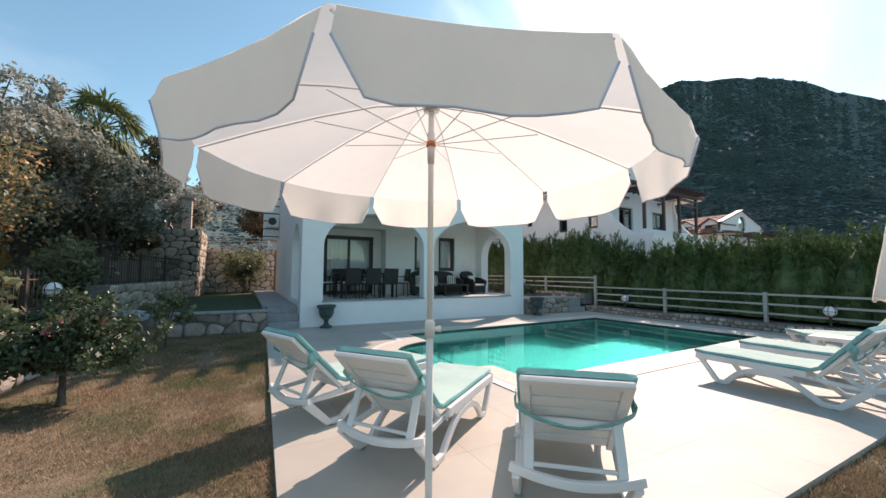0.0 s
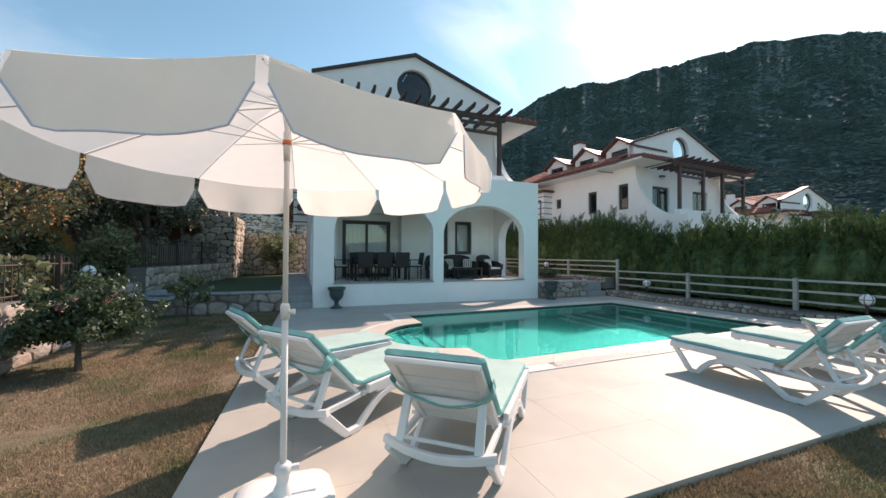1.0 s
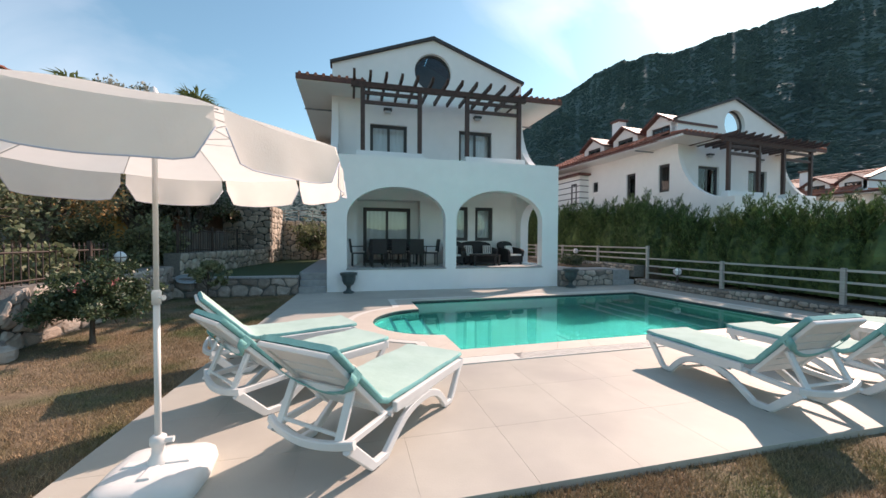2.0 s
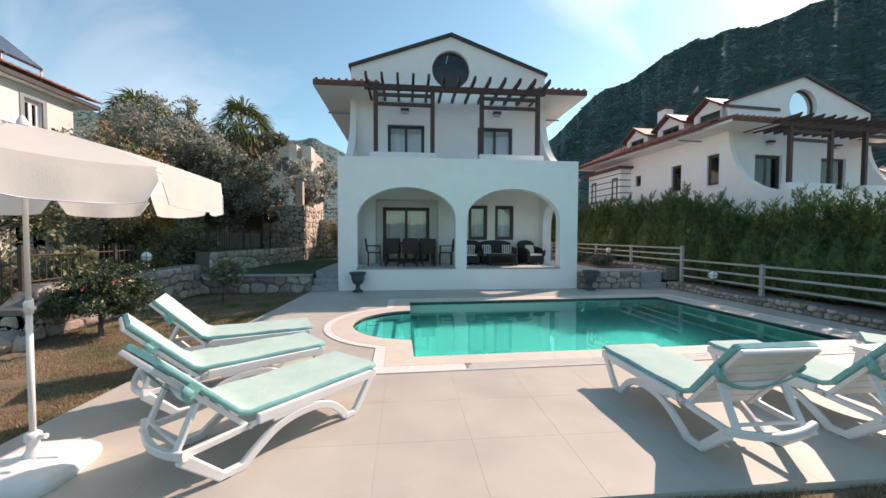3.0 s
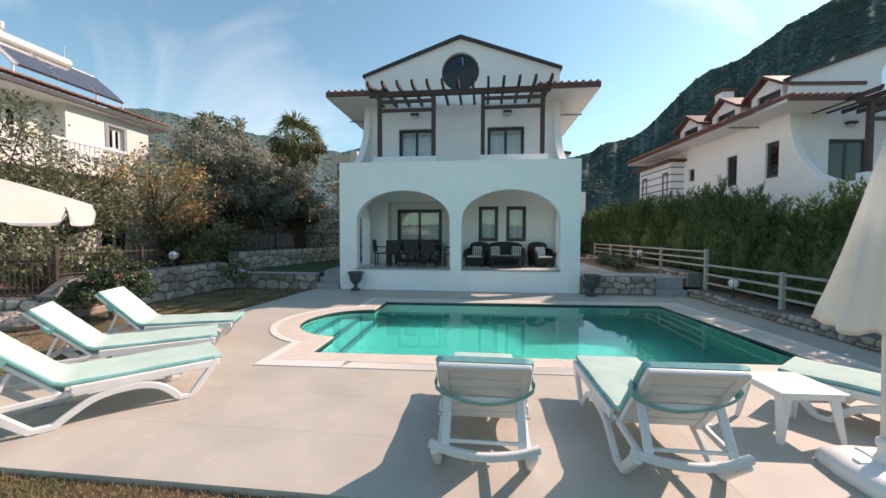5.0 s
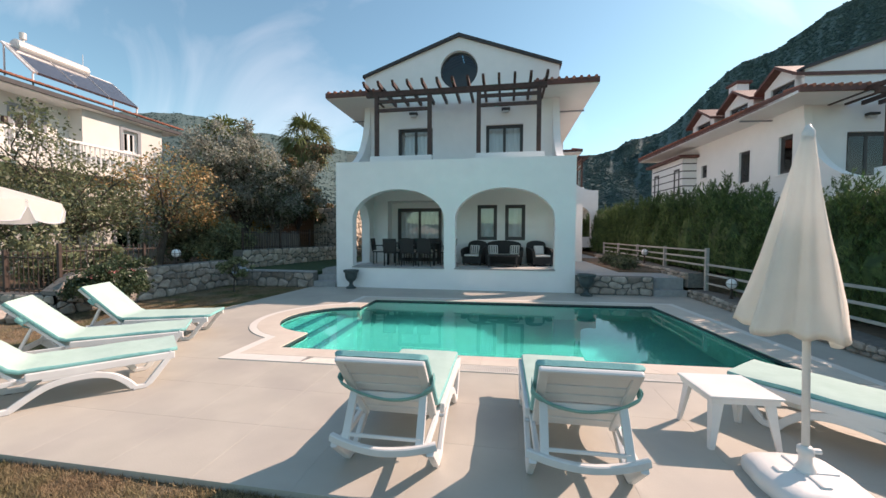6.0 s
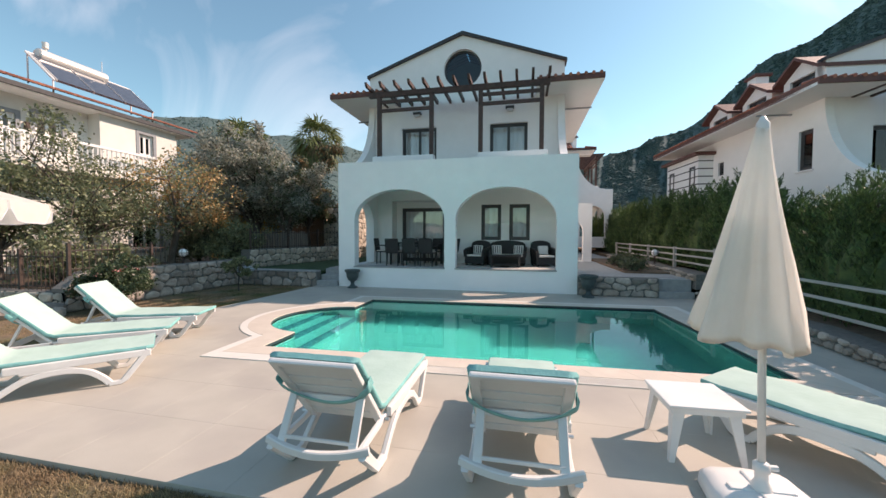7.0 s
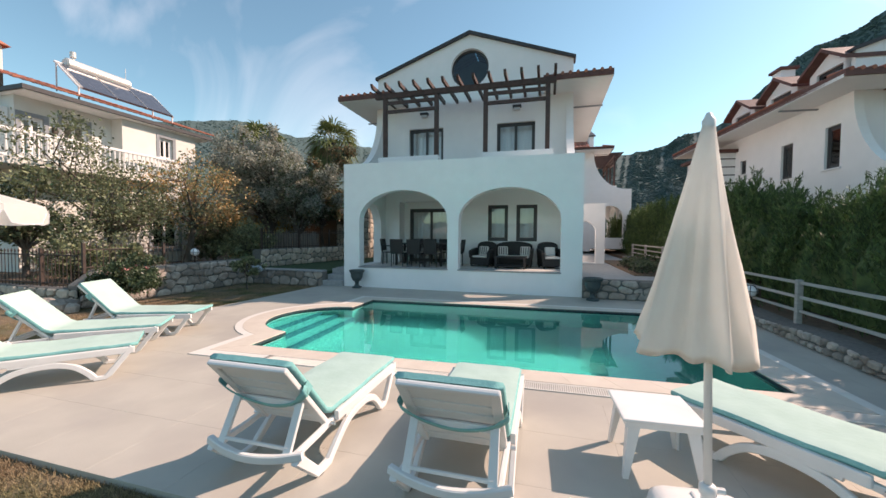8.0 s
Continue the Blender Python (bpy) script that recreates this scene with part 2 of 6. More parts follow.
PETAL = material("pink_petal", (0.62, 0.22, 0.24), (0.75, 0.36, 0.35), 0.7, per_island=0.2, transmit=0.3)
HOSE = material("pale_blue_hose", (0.45, 0.58, 0.66), (0.5, 0.63, 0.7), 0.4)
GLOBE = material("white_globe", (0.8, 0.8, 0.8), (0.84, 0.84, 0.84), 0.25)
CREAM = material("cream_wall", (0.66, 0.65, 0.61), (0.71, 0.70, 0.66), 0.9, scale=3, bump=0.1, c3=(0.61, 0.60, 0.56))
OCHRE = material("ochre_wall", (0.42, 0.27, 0.08), (0.50, 0.33, 0.11), 0.9, scale=3, bump=0.1)
STEELTANK = material("solar_tank", (0.62, 0.60, 0.56), (0.7, 0.68, 0.64), 0.35, metal=0.3)
SOLAR = material("solar_glass", (0.06, 0.07, 0.09), (0.09, 0.10, 0.125), 0.06, spec=0.9)
BOARD = material("weathered_board", (0.16, 0.14, 0.12), (0.25, 0.225, 0.195), 0.9, scale=8, stretch=(1, 1, 0.2), bump=0.3)
# mountain colours carry the distance haze: paler and bluer than real foliage
HAZY_FOREST = material("mountain_forest_hazed", (0.048, 0.090, 0.088), (0.072, 0.122, 0.116), 1.0, scale=0.045, detail=14, c3=(0.075, 0.118, 0.112), scale3=0.012)
HAZY_FARTREE = material("mountain_tree_hazed", (0.135, 0.225, 0.235), (0.20, 0.305, 0.305), 1.0, scale=0.012, per_island=0.08, transmit=0.6)



# ---- mesh helpers ----
class Shape:
    """Vertices and faces gathered for one mesh."""
    def __init__(self):
        self.v, self.f = [], []

    def add(self, verts, faces):
        k = len(self.v)
        self.v += [tuple(p) for p in verts]
        self.f += [tuple(i + k for i in q) for q in faces]
        return self

    def box(self, lo, hi, m=None):
        (a, b, c), (d, e, g) = lo, hi
        vs = [(a, b, c), (d, b, c), (d, e, c), (a, e, c), (a, b, g), (d, b, g), (d, e, g), (a, e, g)]
        if m:
            vs = [m @ Vector(p) for p in vs]
        return self.add(vs, [(3, 2, 1, 0), (4, 5, 6, 7), (0, 1, 5, 4), (1, 2, 6, 5), (2, 3, 7, 6), (3, 0, 4, 7)])

    def soft(self, lo, hi, r, m=None):
        """A box with chamfered edges."""
        (a, b, c), (d, e, g) = lo, hi
        bm = bmesh.new()
        bmesh.ops.create_cube(bm, size=1)
        for v in bm.verts:
            v.co = Vector(((a + d) / 2 + v.co.x * (d - a), (b + e) / 2 + v.co.y * (e - b), (c + g) / 2 + v.co.z * (g - c)))
        bmesh.ops.bevel(bm, geom=bm.edges[:], offset=r, segments=2, profile=0.6, affect="EDGES")
        if m:
            bm.transform(m)
        bm.verts.index_update()
        self.add([v.co[:] for v in bm.verts], [[v.index for v in q.verts] for q in bm.faces])
        bm.free()
        return self

    def tube(self, pts, r, n=8, flat=1.0, caps=True):
        """A round bar along pts; r is one radius or a list; flat squeezes it sideways."""
        pts = [Vector(p) for p in pts]
        rs = r if isinstance(r, (list, tuple)) else [r] * len(pts)
        k, rings = len(self.v), []
        up = Vector((0.013, 0.021, 1))
        for i, p in enumerate(pts):
            d = (pts[min(i + 1, len(pts) - 1)] - pts[max(i - 1, 0)]).normalized()
            a = d.cross(up)
            if a.length < 0.05:
                a = d.cross(Vector((1, 0.03, 0)))
            a.normalize()
            b = a.cross(d).normalized()
            self.v += [tuple(p + rs[i] * (a * flat * math.cos(t) + b * math.sin(t))) for t in (2 * math.pi * j / n for j in range(n))]
        for i in range(len(pts) - 1):
            for j in range(n):
                q = (j + 1) % n
                self.f.append((k + i * n + j, k + i * n + q, k + (i + 1) * n + q, k + (i + 1) * n + j))
        if caps:
            self.f.append(tuple(k + j for j in reversed(range(n))))
            self.f.append(tuple(k + (len(pts) - 1) * n + j for j in range(n)))
        return self

    def bar(self, pts, w, h):
        """A bar of chamfered rectangular section along pts: w half its width sideways, h half its depth."""
        pts = [Vector(p) for p in pts]
        ws = w if isinstance(w, (list, tuple)) else [w] * len(pts)
        hs = h if isinstance(h, (list, tuple)) else [h] * len(pts)
        k, n = len(self.v), 8
        up = Vector((0.013, 0.021, 1))
        for i, p in enumerate(pts):
            d = (pts[min(i + 1, len(pts) - 1)] - pts[max(i - 1, 0)]).normalized()
            a = d.cross(up)
            if a.length < 0.05:
                a = d.cross(Vector((0, 1, 0)))
            a.normalize()
            b = a.cross(d).normalized()
            c = 0.32 * min(ws[i], hs[i])
            x, y = ws[i], hs[i]
            self.v += [tuple(p + a * u + b * v) for u, v in ((x, y - c), (x - c, y), (c - x, y), (-x, y - c), (-x, c - y), (c - x, -y), (x - c, -y), (x, c - y))]
        for i in range(len(pts) - 1):
            for j in range(n):
                q = (j + 1) % n
                self.f.append((k + i * n + j, k + i * n + q, k + (i + 1) * n + q, k + (i + 1) * n + j))
        self.f.append(tuple(k + j for j in reversed(range(n))))
        self.f.append(tuple(k + (len(pts) - 1) * n + j for j in range(n)))
        return self

    def lathe(self, profile, n=20, centre=(0, 0, 0)):
        cx, cy, cz = centre
        k = len(self.v)
        for r, z in profile:
            self.v += [(cx + r * math.cos(2 * math.pi * j / n), cy + r * math.sin(2 * math.pi * j / n), cz + z) for j in range(n)]
        for i in range(len(profile) - 1):
            for j in range(n):
                q = (j + 1) % n
                self.f.append((k + i * n + j, k + i * n + q, k + (i + 1) * n + q, k + (i + 1) * n + j))
        return self

    def sheet(self, outer, holes, thick, put):
        """A wall cut from a flat outline with holes; put(u, v, w) gives the place, w from 0 to thick."""
        loops = [outer] + list(holes)
        flat = [p for q in loops for p in q]
        tris = tessellate_polygon([[Vector((u, v, 0)) for u, v in q] for q in loops])
        n, k = len(flat), len(self.v)
        self.v += [tuple(put(u, v, 0)) for u, v in flat] + [tuple(put(u, v, thick)) for u, v in flat]
        for a, b, c in tris:
            self.f += [(k + a, k + b, k + c), (k + n + c, k + n + b, k + n + a)]
        s = 0
        for q in loops:
            for i in range(len(q)):
                a, b = s + i, s + (i + 1) % len(q)
                self.f.append((k + a, k + b, k + n + b, k + n + a))
            s += len(q)
        return self

    def mesh(self, name, mat, smooth=False, keep=False):
        me = bpy.data.meshes.new(name)
        me.from_pydata(self.v, [], self.f)
        bm = bmesh.new()
        bm.from_mesh(me)
        if len(bm.faces) < 60000 and not keep:
            bmesh.ops.recalc_face_normals(bm, faces=bm.faces[:])
        bm.to_mesh(me)
        bm.free()
        if smooth:
            me.shade_smooth()
        for q in (mat if isinstance(mat, (list, tuple)) else [mat]):
            me.materials.append(q)
        return me


def part(name, shape, mat, parent=None, label="", smooth=False):
    ob = new(name, shape.mesh(name, mat, smooth) if isinstance(shape, Shape) else shape)
    ob.parent = parent
    return tagged(ob, label)


def thing(name, m, label, category, group="", kind=""):
    ob = new(name)
    ob.empty_display_size = 0.1
    ob.matrix_world = m
    return tagged(ob, label, category, group, kind)


def quads(name, centres, normals, size, mat, rng, aspect=1.8, tri=False):
    """Many small leaf blades as one mesh."""
    n = len(centres)
    c = np.asarray(centres, float)
    d = rng.normal(size=(n, 3))
    if normals is not None:
        d = d * 0.7 + np.asarray(normals, float)
    d /= np.linalg.norm(d, axis=1)[:, None] + 1e-9
    e = np.cross(d, rng.normal(size=(n, 3)))
    e /= np.linalg.norm(e, axis=1)[:, None] + 1e-9
    s = size * rng.uniform(0.6, 1.35, (n, 1))
    d, e = d * s * aspect * 0.5, e * s * 0.5
    v = np.stack([c - d, c + e, c + d, c - e], 1).reshape(-1, 3)
    me = bpy.data.meshes.new(name)
    me.from_pydata(v.tolist(), [], np.arange(4 * n).reshape(-1, 4).tolist())
    me.materials.append(mat)
    return me


def blob_points(rng, n, blobs, shell=0.55):
    """Points in the outer part of several ellipsoids (x, y, z, rx, ry, rz)."""
    blobs = np.asarray(blobs, float)
    w = (blobs[:, 3] * blobs[:, 4] * blobs[:, 5]) ** 0.67
    k = rng.choice(len(blobs), n, p=w / w.sum())
    u = rng.normal(size=(n, 3))
    u /= np.linalg.norm(u, axis=1)[:, None]
    r = (shell + (1 - shell) * rng.random((n, 1))) ** 0.8 * (1 + 0.12 * rng.normal(size=(n, 1)))
    return blobs[k, :3] + u * r * blobs[k, 3:], u

# ---- ground, mountains, pool, deck ----
LAWN_Z = -0.05


def ground_sheet():
    """One sheet to the foot of the hills, open where the deck and the pool lie."""
    s = Shape()
    xs = [-2500, -300, -60, 0.55, 11.3, 60, 300, 2500]
    ys = [-2500, -300, -60, 1.04, 9.6, 60, 300, 2500]
    k = {}
    for i, x in enumerate(xs):
        for j, y in enumerate(ys):
            k[i, j] = len(s.v)
            s.v.append((x, y, LAWN_Z))
    for i in range(len(xs) - 1):
        for j in range(len(ys) - 1):
            if (i, j) != (3, 3):
                s.f.append((k[i, j], k[i + 1, j], k[i + 1, j + 1], k[i, j + 1]))
    return tagged(part("ground", s, LAWN), "dry brownish lawn with bare patches", "lawn", kind="structure")


ground_sheet()


def ridge(az):
    """Height angle of the skyline, in degrees, by compass angle from +y."""
    low = 1 / (1 + math.exp((abs(az - 15) - 100) / 8))      # open country on the far side
    e = 2.0 + 7.0 * low + 14.8 * math.exp(-((az - 53) / 29.0) ** 4) + 5.6 * math.exp(-((az + 42) / 20) ** 2)
    e += 2.6 * math.exp(-((az - 14) / 9) ** 2) + 3.6 * math.exp(-((az + 14) / 9) ** 2) + 1.6 * math.exp(-((az - 27) / 3) ** 2)
    return e + 0.9 * noise.noise((az * 0.12, 3.1, 0)) + 0.45 * noise.noise((az * 0.5, 7.7, 0)) + 0.22 * noise.noise((az * 1.9, 2.2, 0))


def mountain_point(az, f):
    far = 1500 - 600 * math.exp(-((az - 50) / 45) ** 2)
    near = 0.22 * far
    r = near + (far - near) * f
    h = math.tan(radians(ridge(az))) * far
    up = f ** 1.25 if f <= 1 else 1 - (f - 1) * 3.5
    a = radians(az)
    x, y = r * math.sin(a), r * math.cos(a)
    bump = noise.fractal((x * 0.006, y * 0.006, 1.7), 0.9, 2.1, 6) * 10 * min(1, 4 * f * (1.02 - min(f, 1)) + 0.06)
    gully = -abs(noise.noise((az * 0.16, f * 1.2, 5))) * 34 * min(1, 3 * f * max(0, 1 - f))
    return (x, y, h * up + bump + gully - 6 * (1 - min(f * 8, 1)))


def mountains():
    s = Shape()
    na = 420
    steps = list(np.linspace(0, 0.985, 42)) + [0.9965, 1.0, 1.003, 1.06]
    nr = len(steps)
    for i in range(na):
        for j in range(nr):
            s.v.append(mountain_point(-180 + 360 * i / na, steps[j]))
    for i in range(na):
        for j in range(nr - 1):
            q = (i + 1) % na
            s.f.append((i * nr + j, q * nr + j, q * nr + j + 1, i * nr + j + 1))
    tagged(part("mountains", s, HAZY_FOREST, smooth=True), "steep wooded mountains with grey rock under the skyline, haze tinted into the colour", "mountain", kind="structure")
    rng = np.random.default_rng(5)
    t = Shape()
    # tree colour is lightened towards blue to stand in for aerial haze
    for _ in range(70000):
        az = rng.uniform(5, 85) if rng.random() < 0.8 else rng.uniform(-60, 5)
        f = rng.uniform(0.02, 0.995)
        clump = noise.noise((az * 0.35, f * 9, 2)) + 0.6 * noise.noise((az * 1.3, f * 30, 6))
        if clump < -0.95 + 0.3 * f:
            continue
        x, y, z = mountain_point(az, f)
        big = 1.0 + 1.3 * max(0.0, clump) * rng.random()
        r, h = rng.uniform(1.8, 4.0) * big, rng.uniform(0.7, 1.5) * big
        ring = [(x + r * rng.uniform(0.6, 1.2) * math.cos(a), y + r * rng.uniform(0.6, 1.2) * math.sin(a), z + h * rng.uniform(0.3, 0.5)) for a in (0.3, 1.6, 2.8, 4.1, 5.3)]
        t.add([(x, y, z - 1)] + ring + [(x, y, z + h)], [(0, 1 + (j + 1) % 5, 1 + j) for j in range(5)] + [(6, 1 + j, 1 + (j + 1) % 5) for j in range(5)])
    tagged(part("far_woods", t, HAZY_FARTREE, smooth=True), "scattered pines and scrub on the mountain, paled and blued for haze", "woods", kind="stuff")


mountains()

# pool
ARC_C, ARC_R = (3.5, 5.55), 1.10


def outline(n, r, f, l, a, steps=26):
    """Pool edge moved outwards: near, right, far, left, round end."""
    nl, nr = (3.42 - l, 3.66 - n), (10.05 + r, 3.90 - n)
    fr, fl = (9.80 + r, 7.94 + f), (3.40 - l, 7.66 + f)
    rad = ARC_R + a
    x = 3.40 - l
    half = math.acos(min(1, (ARC_C[0] - x) / rad))
    arc = [(ARC_C[0] - rad * math.cos(t), ARC_C[1] + rad * math.sin(t)) for t in np.linspace(half, -half, steps)]

    def run(p, q, m):
        return [(p[0] + (q[0] - p[0]) * i / m, p[1] + (q[1] - p[1]) * i / m) for i in range(m)]
    return run(nl, nr, 14) + run(nr, fr, 8) + run(fr, fl, 14) + run(fl, arc[0], 2) + arc[:-1] + run(arc[-1], nl, 2)


EDGE0, EDGE1 = outline(0, 0, 0, 0, 0), outline(0.33, 0.44, 0.28, 0.36, 0.36)
EDGE2, EDGE3 = outline(0.3305, 0.4405, 0.2805, 0.3605, 0.3605), outline(0.55, 0.58, 0.40, 0.50, 0.48)
WATER_Z, FLOOR_Z = -0.035, -1.40

pool = thing("swimming_pool", pose(0, 0, 0), "turquoise swimming pool with a rounded step end and cream coping", "swimming pool")
s = Shape()
n = len(EDGE0)
s.v = [(x, y, z) for z in (-0.03, -0.16, FLOOR_Z) for x, y in EDGE0]
s.f = [(n + i, n + (i + 1) % n, 2 * n + (i + 1) % n, 2 * n + i) for i in range(n)] + [tuple(2 * n + i for i in range(n))]
part("basin", s, BASIN, pool)
s = Shape()
s.v = [(x, y, z) for z in (0.0, -0.06) for x, y in outline(-0.004, -0.004, -0.004, -0.004, -0.004)]
s.f = [(i, (i + 1) % n, n + (i + 1) % n, n + i) for i in range(n)]
part("waterline_band", s, WATERLINE, pool, "dark tile band at the waterline")
for i, (x, z) in enumerate(((2.80, -0.30), (3.12, -0.55), (3.46, -0.80))):
    half = math.sqrt(max(0, ARC_R ** 2 - (min(x, 3.40) - ARC_C[0]) ** 2)) - 0.02
    st = Shape().box((2.45, ARC_C[1] - half, FLOOR_Z), (x, ARC_C[1] + half, z - 0.004 * i))
    tread = part("step", st, BASIN, pool)
    part("step_edge", Shape().box((x - 0.05, ARC_C[1] - half, z - 0.24), (x + 0.006, ARC_C[1] + half, z + 0.004)), STEPEDGE, tread, "dark mosaic nosing")
water_mesh = Shape()
water_mesh.v = [(x, y, WATER_Z) for x, y in outline(0.0, 0.0, 0.0, 0.0, 0.0)]
water_mesh.f = [tuple(range(n))]
water = part("water", water_mesh.mesh("water", WATER, keep=True), WATER, pool, "still clear green-blue water")
water.visible_shadow = False


def ring_piece(name, a, b, i, z0, z1, mat, parent, gap=0.0008):
    j = (i + 1) % len(a)
    (p, q), (u, v) = (Vector(a[i]), Vector(a[j])), (Vector(b[i]), Vector(b[j]))
    d, e = (q - p).normalized() * gap, (v - u).normalized() * gap
    c = [p + d, q - d, v - e, u + e]
    s = Shape().add([(*w, z0) for w in c] + [(*w, z1 - 0.004) for w in c] + [(*(w + (sum(c, Vector((0, 0))) / 4 - w) * 0.006), z1) for w in c],
                    [(3, 2, 1, 0), (0, 1, 5, 4), (1, 2, 6, 5), (2, 3, 7, 6), (3, 0, 4, 7), (4, 5, 9, 8), (5, 6, 10, 9), (6, 7, 11, 10), (7, 4, 8, 11), (8, 9, 10, 11)])
    return part(name, s, mat, parent)


for i in range(n):
    ring_piece("coping_stone", EDGE1, EDGE0, i, -0.06, 0.014, COPING, pool)
    near_edge = 2 <= i <= 13
    if not near_edge:
        ring_piece("channel_cover", EDGE3, EDGE2, i, -0.06, 0.012, GRATE, pool, 0.0)
# slotted grate along the near edge
s, d = Shape(), Shape()
(xa, ya), (xb, yb) = EDGE3[2], EDGE3[14]
m = 300
for i in range(m):
    x = xa + (xb - xa) * (i + 0.5) / m
    y = ya + (yb - ya) * (i + 0.5) / m
    s.box((x - 0.006, y + 0.015, -0.02), (x + 0.006, y + 0.195, 0.012))
for k in (0.0, 0.195):
    s.add([(xa, ya + k, -0.03), (xb, yb + k, -0.03), (xb, yb + k + 0.016, -0.03), (xa, ya + k + 0.016, -0.03), (xa, ya + k, 0.012), (xb, yb + k, 0.012), (xb, yb + k + 0.016, 0.012), (xa, ya + k + 0.016, 0.012)],
          [(3, 2, 1, 0), (4, 5, 6, 7), (0, 1, 5, 4), (2, 3, 7, 6)])
grate = part("overflow_grate", s, GRATE, pool, "white slotted overflow grate")
part("channel", d.add([(xa, ya, -0.028), (xb, yb, -0.028), (xb, yb + 0.2, -0.028), (xa, ya + 0.2, -0.028)], [(0, 1, 2, 3)]), DARKSLOT, pool)

# deck base and tiles
DECK_L0, DECK_L1 = (0.30, 1.0), (0.66, 9.69)


def deck_left(y):
    return DECK_L0[0] + (DECK_L1[0] - DECK_L0[0]) * (y - DECK_L0[1]) / (DECK_L1[1] - DECK_L0[1])


def inside(x, y, poly):
    c = False
    for i in range(len(poly)):
        (a, b), (u, v) = poly[i - 1], poly[i]
        if (b > y) != (v > y) and x < (u - a) * (y - b) / (v - b) + a:
            c = not c
    return c


deck = tagged(new("pool_deck"), "beige large-format tile paving round the pool", "paving", kind="structure")
CUT = outline(0.20, 0.2, 0.15, 0.15, 0.16)
s = Shape()   # bedding below the tiles, seen in the joints and at the lawn edge
g = 0.1
for i in range(113):
    y0 = 1.004 + i * g
    for a, b in ((0, 1),):
        y1 = min(y0 + g, 9.688)
        if y0 >= 9.688:
            break
        spans, x, x_end = [], deck_left(y0) + 0.006, 11.35
        ins = [q for q in np.arange(2.0, 11.0, 0.05) if inside(q, (y0 + y1) / 2, CUT)]
        spans = [(x, ins[0]), (ins[-1], x_end)] if ins else [(x, x_end)]
        for p, q in spans:
            s.add([(p, y0, -0.0014), (q, y0, -0.0014), (q, y1, -0.0014), (p, y1, -0.0014)], [(0, 1, 2, 3)])
s.add([(0.306, 1.004, -0.12), (11.35, 1.004, -0.12), (11.35, 1.004, -0.006), (0.306, 1.004, -0.006)], [(0, 1, 2, 3)])
s.add([(0.306, 1.004, -0.12), (0.306, 1.004, -0.006), (0.66, 9.688, -0.006), (0.66, 9.688, -0.12)], [(0, 1, 2, 3)])
part("bedding", s, GROUT, deck)

# ---- villas ----
def arch_hole(u0, u1, v0, spring, top, n=22):
    c, r = (u0 + u1) / 2, (u1 - u0) / 2
    return [(u0, v0), (u1, v0)] + [(c + r * math.cos(t), spring + (top - spring) * math.sin(t)) for t in np.linspace(0, math.pi, n)]


def rect(u0, u1, v0, v1):
    return [(u0, v0), (u1, v0), (u1, v1), (u0, v1)]


def window_part(parent, put, u0, u1, v0, v1, name="window", leaves=2, mat=None, curtain=True, sill=False, pane_mat=None, bar=0.06, label=""):
    """A framed window set 9 cm into its opening. put(u, v, w) gives the place, w going inwards."""
    mat, pane_mat = mat or FRAMEGREY, pane_mat or PANE

    def slab(s, a, b, c, d, w0, w1):
        k = len(s.v)
        s.v += [tuple(put(u, v, w)) for w in (w0, w1) for u, v in ((a, c), (b, c), (b, d), (a, d))]
        s.f += [tuple(k + i for i in q) for q in ((3, 2, 1, 0), (4, 5, 6, 7), (0, 1, 5, 4), (1, 2, 6, 5), (2, 3, 7, 6), (3, 0, 4, 7))]
        return s
    fr = Shape()
    for a, b, c, d in ((u0, u0 + bar, v0, v1), (u1 - bar, u1, v0, v1), (u0 + bar, u1 - bar, v1 - bar, v1), (u0 + bar, u1 - bar, v0, v0 + bar)):
        slab(fr, a, b, c, d, 0.07, 0.13)
    win = part(name, fr, mat, parent, label)
    w = (u1 - u0 - 2 * bar) / leaves
    for i in range(leaves):
        a, b = u0 + bar + i * w, u0 + bar + (i + 1) * w
        q = Shape()
        t = 0.045
        for x0, x1, y0, y1 in ((a, a + t, v0 + bar, v1 - bar), (b - t, b, v0 + bar, v1 - bar), (a + t, b - t, v1 - bar - t, v1 - bar), (a + t, b - t, v0 + bar, v0 + bar + t)):
            slab(q, x0, x1, y0, y1, 0.085, 0.12)
        part("sash", q, mat, win)
        p = part("pane", slab(Shape(), a + t, b - t, v0 + bar + t, v1 - bar - t, 0.098, 0.106), pane_mat, win)
        p.visible_shadow = False
    if curtain:
        q = Shape()
        m = max(8, int((u1 - u0) / 0.045))
        pts = [(u0 + (u1 - u0) * i / m, 0.22 + 0.035 * math.sin(i * 1.9) + 0.015 * math.sin(i * 0.7)) for i in range(m + 1)]
        for z0, z1 in ((v0, v1),):
            k = len(q.v)
            for a, w_ in pts:
                q.v += [tuple(put(a, z0, w_)), tuple(put(a, z1, w_))]
            q.f += [(k + 2 * i, k + 2 * i + 2, k + 2 * i + 3, k + 2 * i + 1) for i in range(m)]
        part("curtain", q, CURTAIN, win, "white net curtain in folds", smooth=True)
    if sill:
        part("sill", slab(Shape(), u0 - 0.06, u1 + 0.06, v0 - 0.05, v0 - 0.004, -0.05, 0.08), PLASTER, win)
    return win


